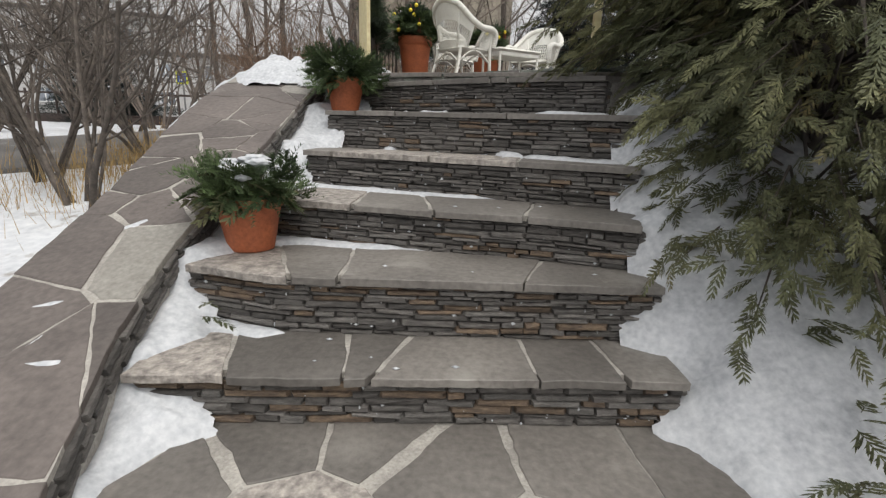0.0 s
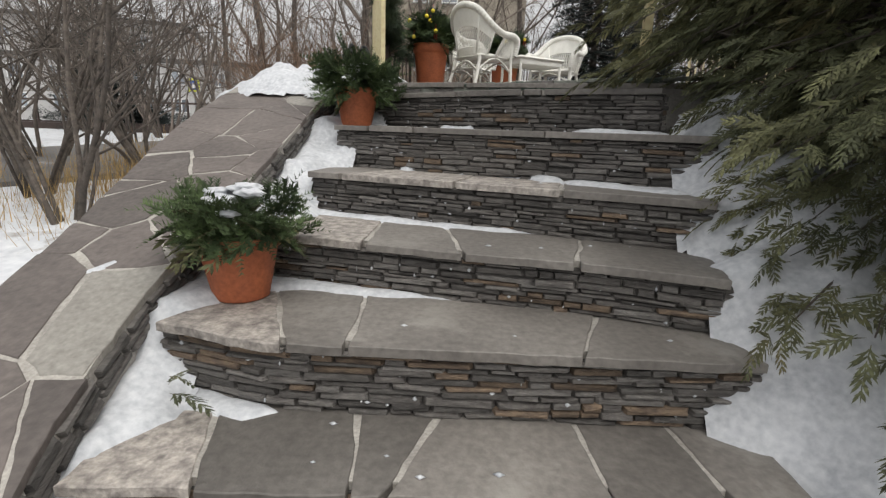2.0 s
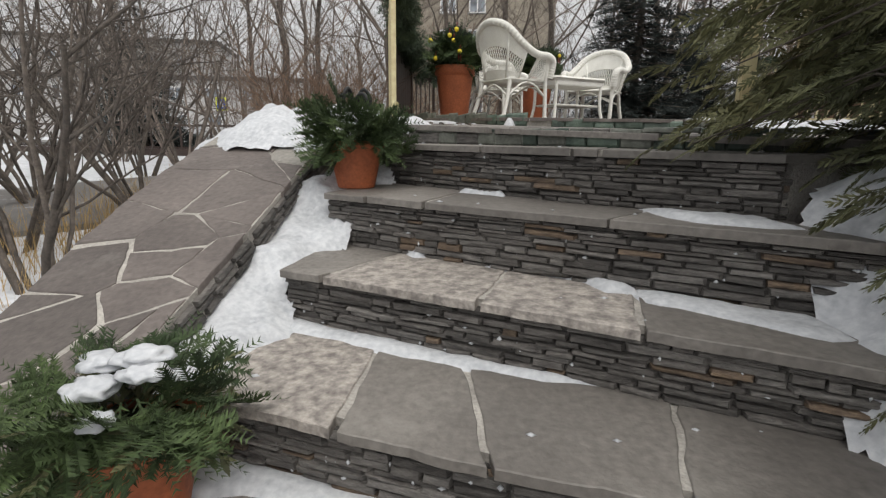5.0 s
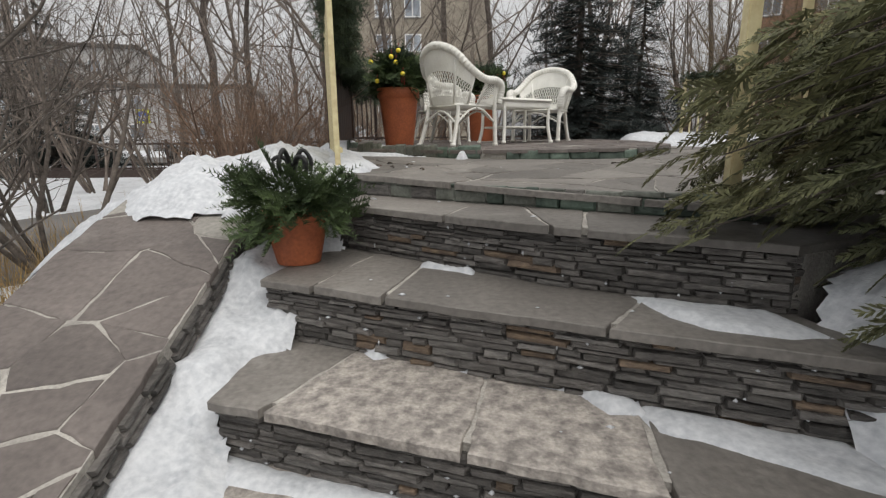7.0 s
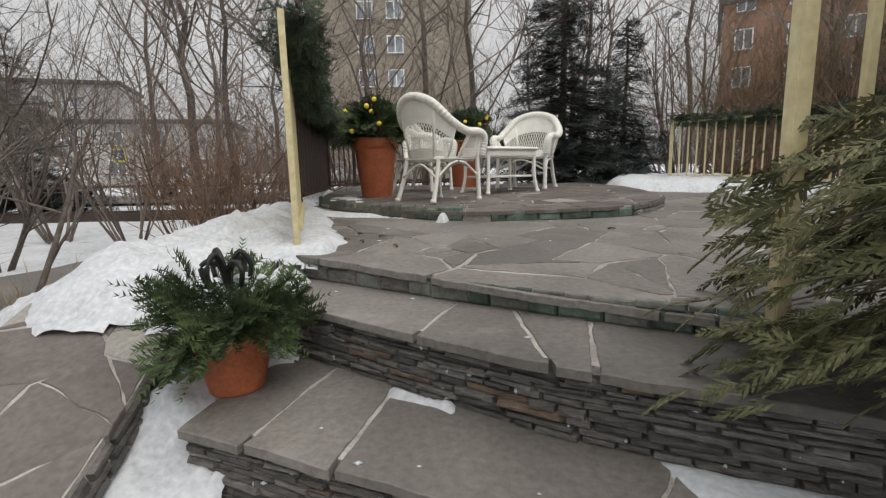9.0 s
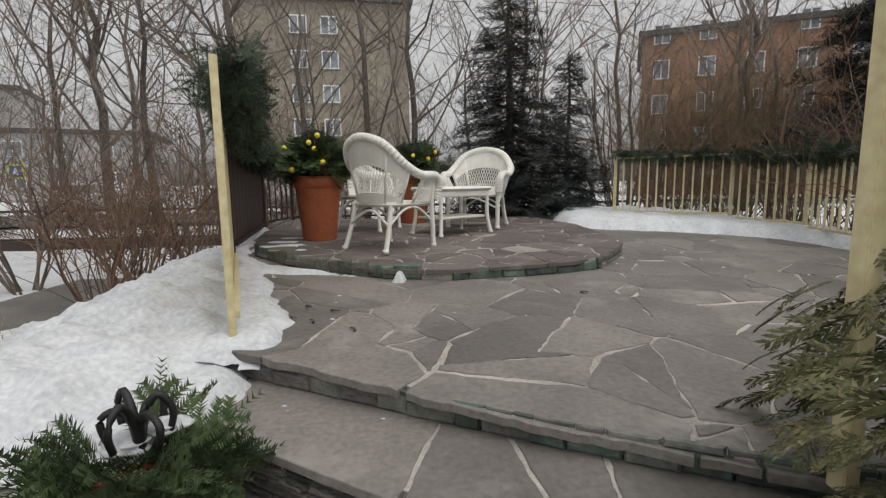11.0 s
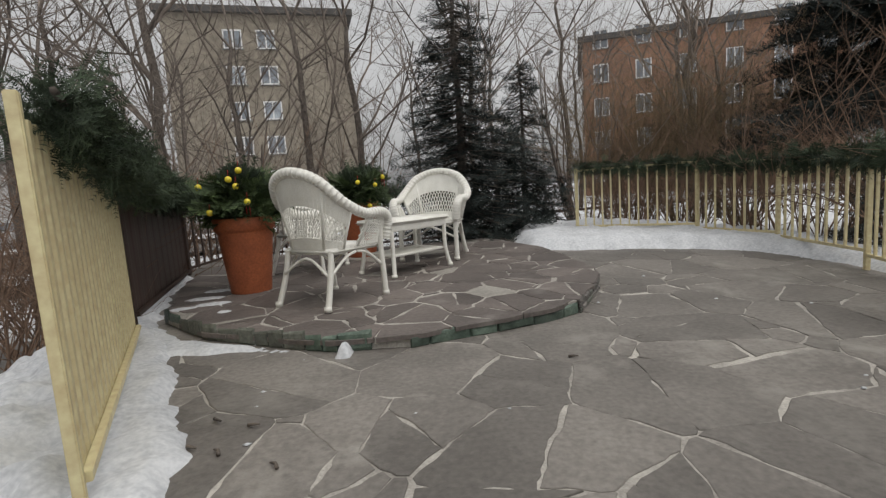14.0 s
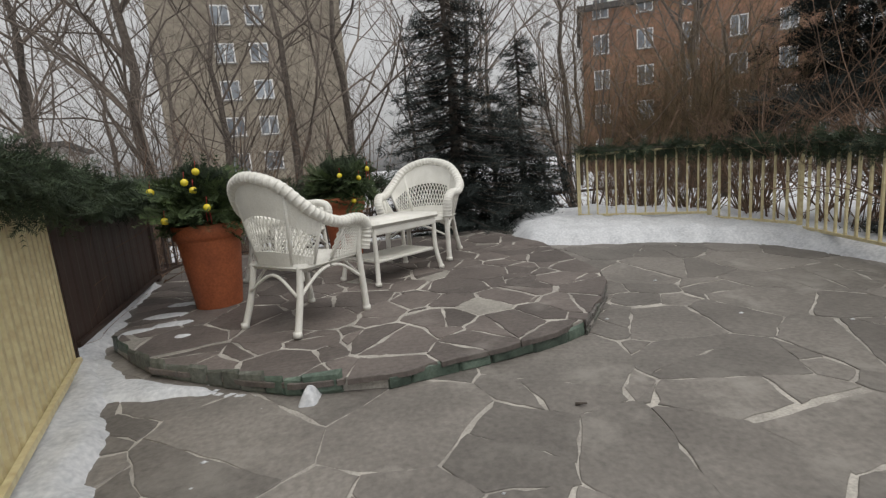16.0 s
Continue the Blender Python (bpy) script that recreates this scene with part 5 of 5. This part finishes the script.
scatter(T1, [(-9.0, 20.5), (-15, 19), (-20, 24), (12.5, 19)], 0.8, 1.15)
scatter(T2, [(0.7, 15.8), (-2.4, 18.5), (-6.5, 18.0), (-11.5, 22.5), (3.9, 18.2), (10.5, 15.5), (-17, 15), (-7.2, 24)], 0.85, 1.35)
scatter(T3, [(7.6, 26), (9.8, 23), (12.5, 27), (4.4, 29), (-13, 31), (-19, 34), (-25, 30), (-7.5, 33), (16, 24), (-30, 27)], 0.8, 1.2)

# dry golden grass along the path
gg = []
for _ in range(1900):
    x, y = sr.normal(-3.6, 0.7), sr.normal(6.2, 0.8)
    gg.append(aim((x, y, ground_z(x, y)), (sr.normal(0, 0.35), sr.normal(0, 0.35), 1), sr.uniform(0.15, 0.4)))
tagged(spread("dry_grass", [(0, -0.012, 0), (0, 0.012, 0), (1, 0.02, 0.06)], [(0, 1, 2)], gg, STRAW), "tufts of dry golden grass beside the path", "grass", kind="stuff")


# ---- distance: houses, fence, sign, cars ----
def house(at, turn, w, d, h, mat, label, cols, rows, win, first, side_cols=0, storey=2.9):
    b = thing("apartment_building", at, label, "building", "", turn)
    part("wall", box_bm((-w / 2, 0, 0), (w / 2, d, h), 0), mat, b)
    part("roof", box_bm((-w / 2 - 0.4, -0.4, h + 0.004), (w / 2 + 0.4, d + 0.4, h + 0.45), 0), ROOF, b)
    part("chimney", box_bm((w * 0.2, d * 0.4, h + 0.46), (w * 0.2 + 1, d * 0.4 + 0.8, h + 1.7), 0.03), mat, b)

    def window(x, y, z, side):
        ww, wh = win
        q = -0.03
        fr = bmesh.new()
        for lo, hi in (((-ww / 2, -0.06, 0), (ww / 2, 0.05, 0.09)), ((-ww / 2, -0.06, wh - 0.09), (ww / 2, 0.05, wh)), ((-ww / 2, -0.06, 0.09), (-ww / 2 + 0.09, 0.05, wh - 0.09)), ((ww / 2 - 0.09, -0.06, 0.09), (ww / 2, 0.05, wh - 0.09)), ((-0.05, -0.05, 0.09), (0.05, 0.05, wh - 0.09))):
            box_bm(lo, hi, 0, fr)
        wn_ = part("window", fr, FRAMEW, b, "white framed window")
        wn_.matrix_basis = pose(x, y, z, 0, 0, side)
        part("pane", box_bm((-ww / 2 + 0.09, -0.012, 0.09), (ww / 2 - 0.09, 0.01, wh - 0.09)), PANE, wn_)
        part("sill", box_bm((-ww / 2 - 0.1, -0.14, -0.06), (ww / 2 + 0.1, 0.05, -0.005)), STEEL, wn_)

    for i in range(rows):
        z = first + i * storey
        for x in cols:
            window(x, -0.0, z, 0)
        for k in range(side_cols):
            window(-w / 2, d * (k + 0.7) / (side_cols + 0.4), z, -90)
    return b


house((-4.3, 43.0, 0.9), 3, 13.0, 22, 15.2, PLASTER, "weathered grey-beige plastered apartment block", (-1.85, 0.45), 5, (1.3, 1.35), 2.55, 0, 2.55)
house((31.5, 40.0, 0.9), -28, 20.0, 14, 13.6, BRICK, "red-orange brick apartment block", (-8.5, -5.0, -1.5, 2.0, 5.5, 8.5), 5, (1.3, 1.6), 1.3, 3)
house((-40, 52, 0.9), 14, 34, 12, 6.4, GREYWALL, "low pale grey building behind the bare trees", tuple(range(-14, 15, 4)), 2, (1.6, 1.5), 1.3)
house((-62, 62, 0.9), 20, 40, 12, 13.0, GREYWALL, "distant grey apartment block", tuple(range(-17, 18, 4)), 4, (1.5, 1.5), 1.3)

lf = thing("metal_fence", (-16, 15.5, 0.85), "low brown metal fence along the road", "fence")
part("top_rail", box_bm((0, -0.03, 0.85), (32, 0.03, 0.91)), BROWN, lf)
part("bottom_rail", box_bm((0, -0.03, 0.2), (32, 0.03, 0.25)), BROWN, lf)
part("plinth", box_bm((0, -0.1, -0.15), (32, 0.1, 0.19)), BROWN, lf)
bm_ = None
for i in range(33):
    if bm_ is None:
        o = part("post", box_bm((-0.025, -0.025, 0.19), (0.025, 0.025, 1.0)), BROWN, lf)
        bm_ = o.data
    else:
        o = new("post", bm_)
        o.parent = lf
    o.location.x = i * 1.0

sg = thing("crossing_sign", (-14.0, 23.9, 1.0), "blue and yellow square crossing sign on a pole", "road sign")
part("pole", box_bm((-0.03, -0.03, 0), (0.03, 0.03, 2.4)), STEEL, sg)
part("board", box_bm((-0.3, -0.06, 1.6), (0.3, -0.032, 2.2), 0.01), SIGN_Y, sg)
part("face", box_bm((-0.21, -0.07, 1.69), (0.21, -0.062, 2.11)), SIGN_B, sg)
v_ = [(-0.14, -0.078, 1.76), (0.14, -0.078, 1.76), (0, -0.078, 2.03), (-0.14, -0.072, 1.76), (0.14, -0.072, 1.76), (0, -0.072, 2.03)]
mesh("triangle", v_, [(0, 1, 2), (5, 4, 3), (0, 3, 4, 1), (1, 4, 5, 2), (2, 5, 3, 0)], FRAMEW, sg)


def car(at, turn, label):
    c = thing("parked_car", at, label, "car", "cars on the road", turn)
    bm = bmesh.new()
    prof = [(-2.1, 0.35), (-2.15, 0.75), (-1.9, 0.95), (-1.2, 1.0), (-0.7, 1.42), (0.7, 1.45), (1.3, 1.0), (2.0, 0.9), (2.15, 0.6), (2.1, 0.35)]
    a = [bm.verts.new((x, -0.85, z)) for x, z in prof]
    b = [bm.verts.new((x, 0.85, z)) for x, z in prof]
    bm.faces.new(a)
    bm.faces.new(b[::-1])
    for i in range(len(prof)):
        j = (i + 1) % len(prof)
        bm.faces.new((a[i], b[i], b[j], a[j]))
    bmesh.ops.bevel(bm, geom=list(bm.edges), offset=0.06, segments=2, affect="EDGES")
    part("body", bm, CARPAINT, c, "", True)
    for s in (-1, 1):
        part("side_window", box_bm((-0.95, 0.845 * s - 0.01, 1.02), (1.0, 0.845 * s + 0.012, 1.32), 0.005), PANE, c)
        for x in (-1.3, 1.35):
            g = Geo()
            g.tube([(x, 0.7 * s, 0.31), (x, 0.88 * s, 0.31)], 0.31, sides=20)
            w = g.make("wheel", TYRE, c)
            g = Geo()
            g.tube([(x, 0.86 * s, 0.31), (x, 0.89 * s, 0.31)], 0.18, sides=16)
            g.make("rim", STEEL, w)
    return c


k1 = car((-12.0, 25.3, 1.03), 4, "pale grey parked car on the far road")
copy_thing(k1, pose(-18.5, 25.0, 1.03, 0, 0, 2))
copy_thing(k1, pose(-5.5, 25.4, 1.03, 0, 0, 183))

lp = thing("street_lamp", (9.4, 24.5, 1.0), "grey street lamp with a small head", "street lamp")
g = Geo()
g.tube([(0, 0, 0), (0, 0, 6.6)], 0.07, 0.045, 8)
g.tube(bent([(0, 0, 6.6), (0.05, -0.2, 6.9), (0.1, -0.5, 6.95)], 6), 0.035, sides=6)
g.make("pole", STEEL, lp)
part("head", box_bm((0.0, -0.95, 6.88), (0.2, -0.45, 7.0), 0.03), STEEL, lp)
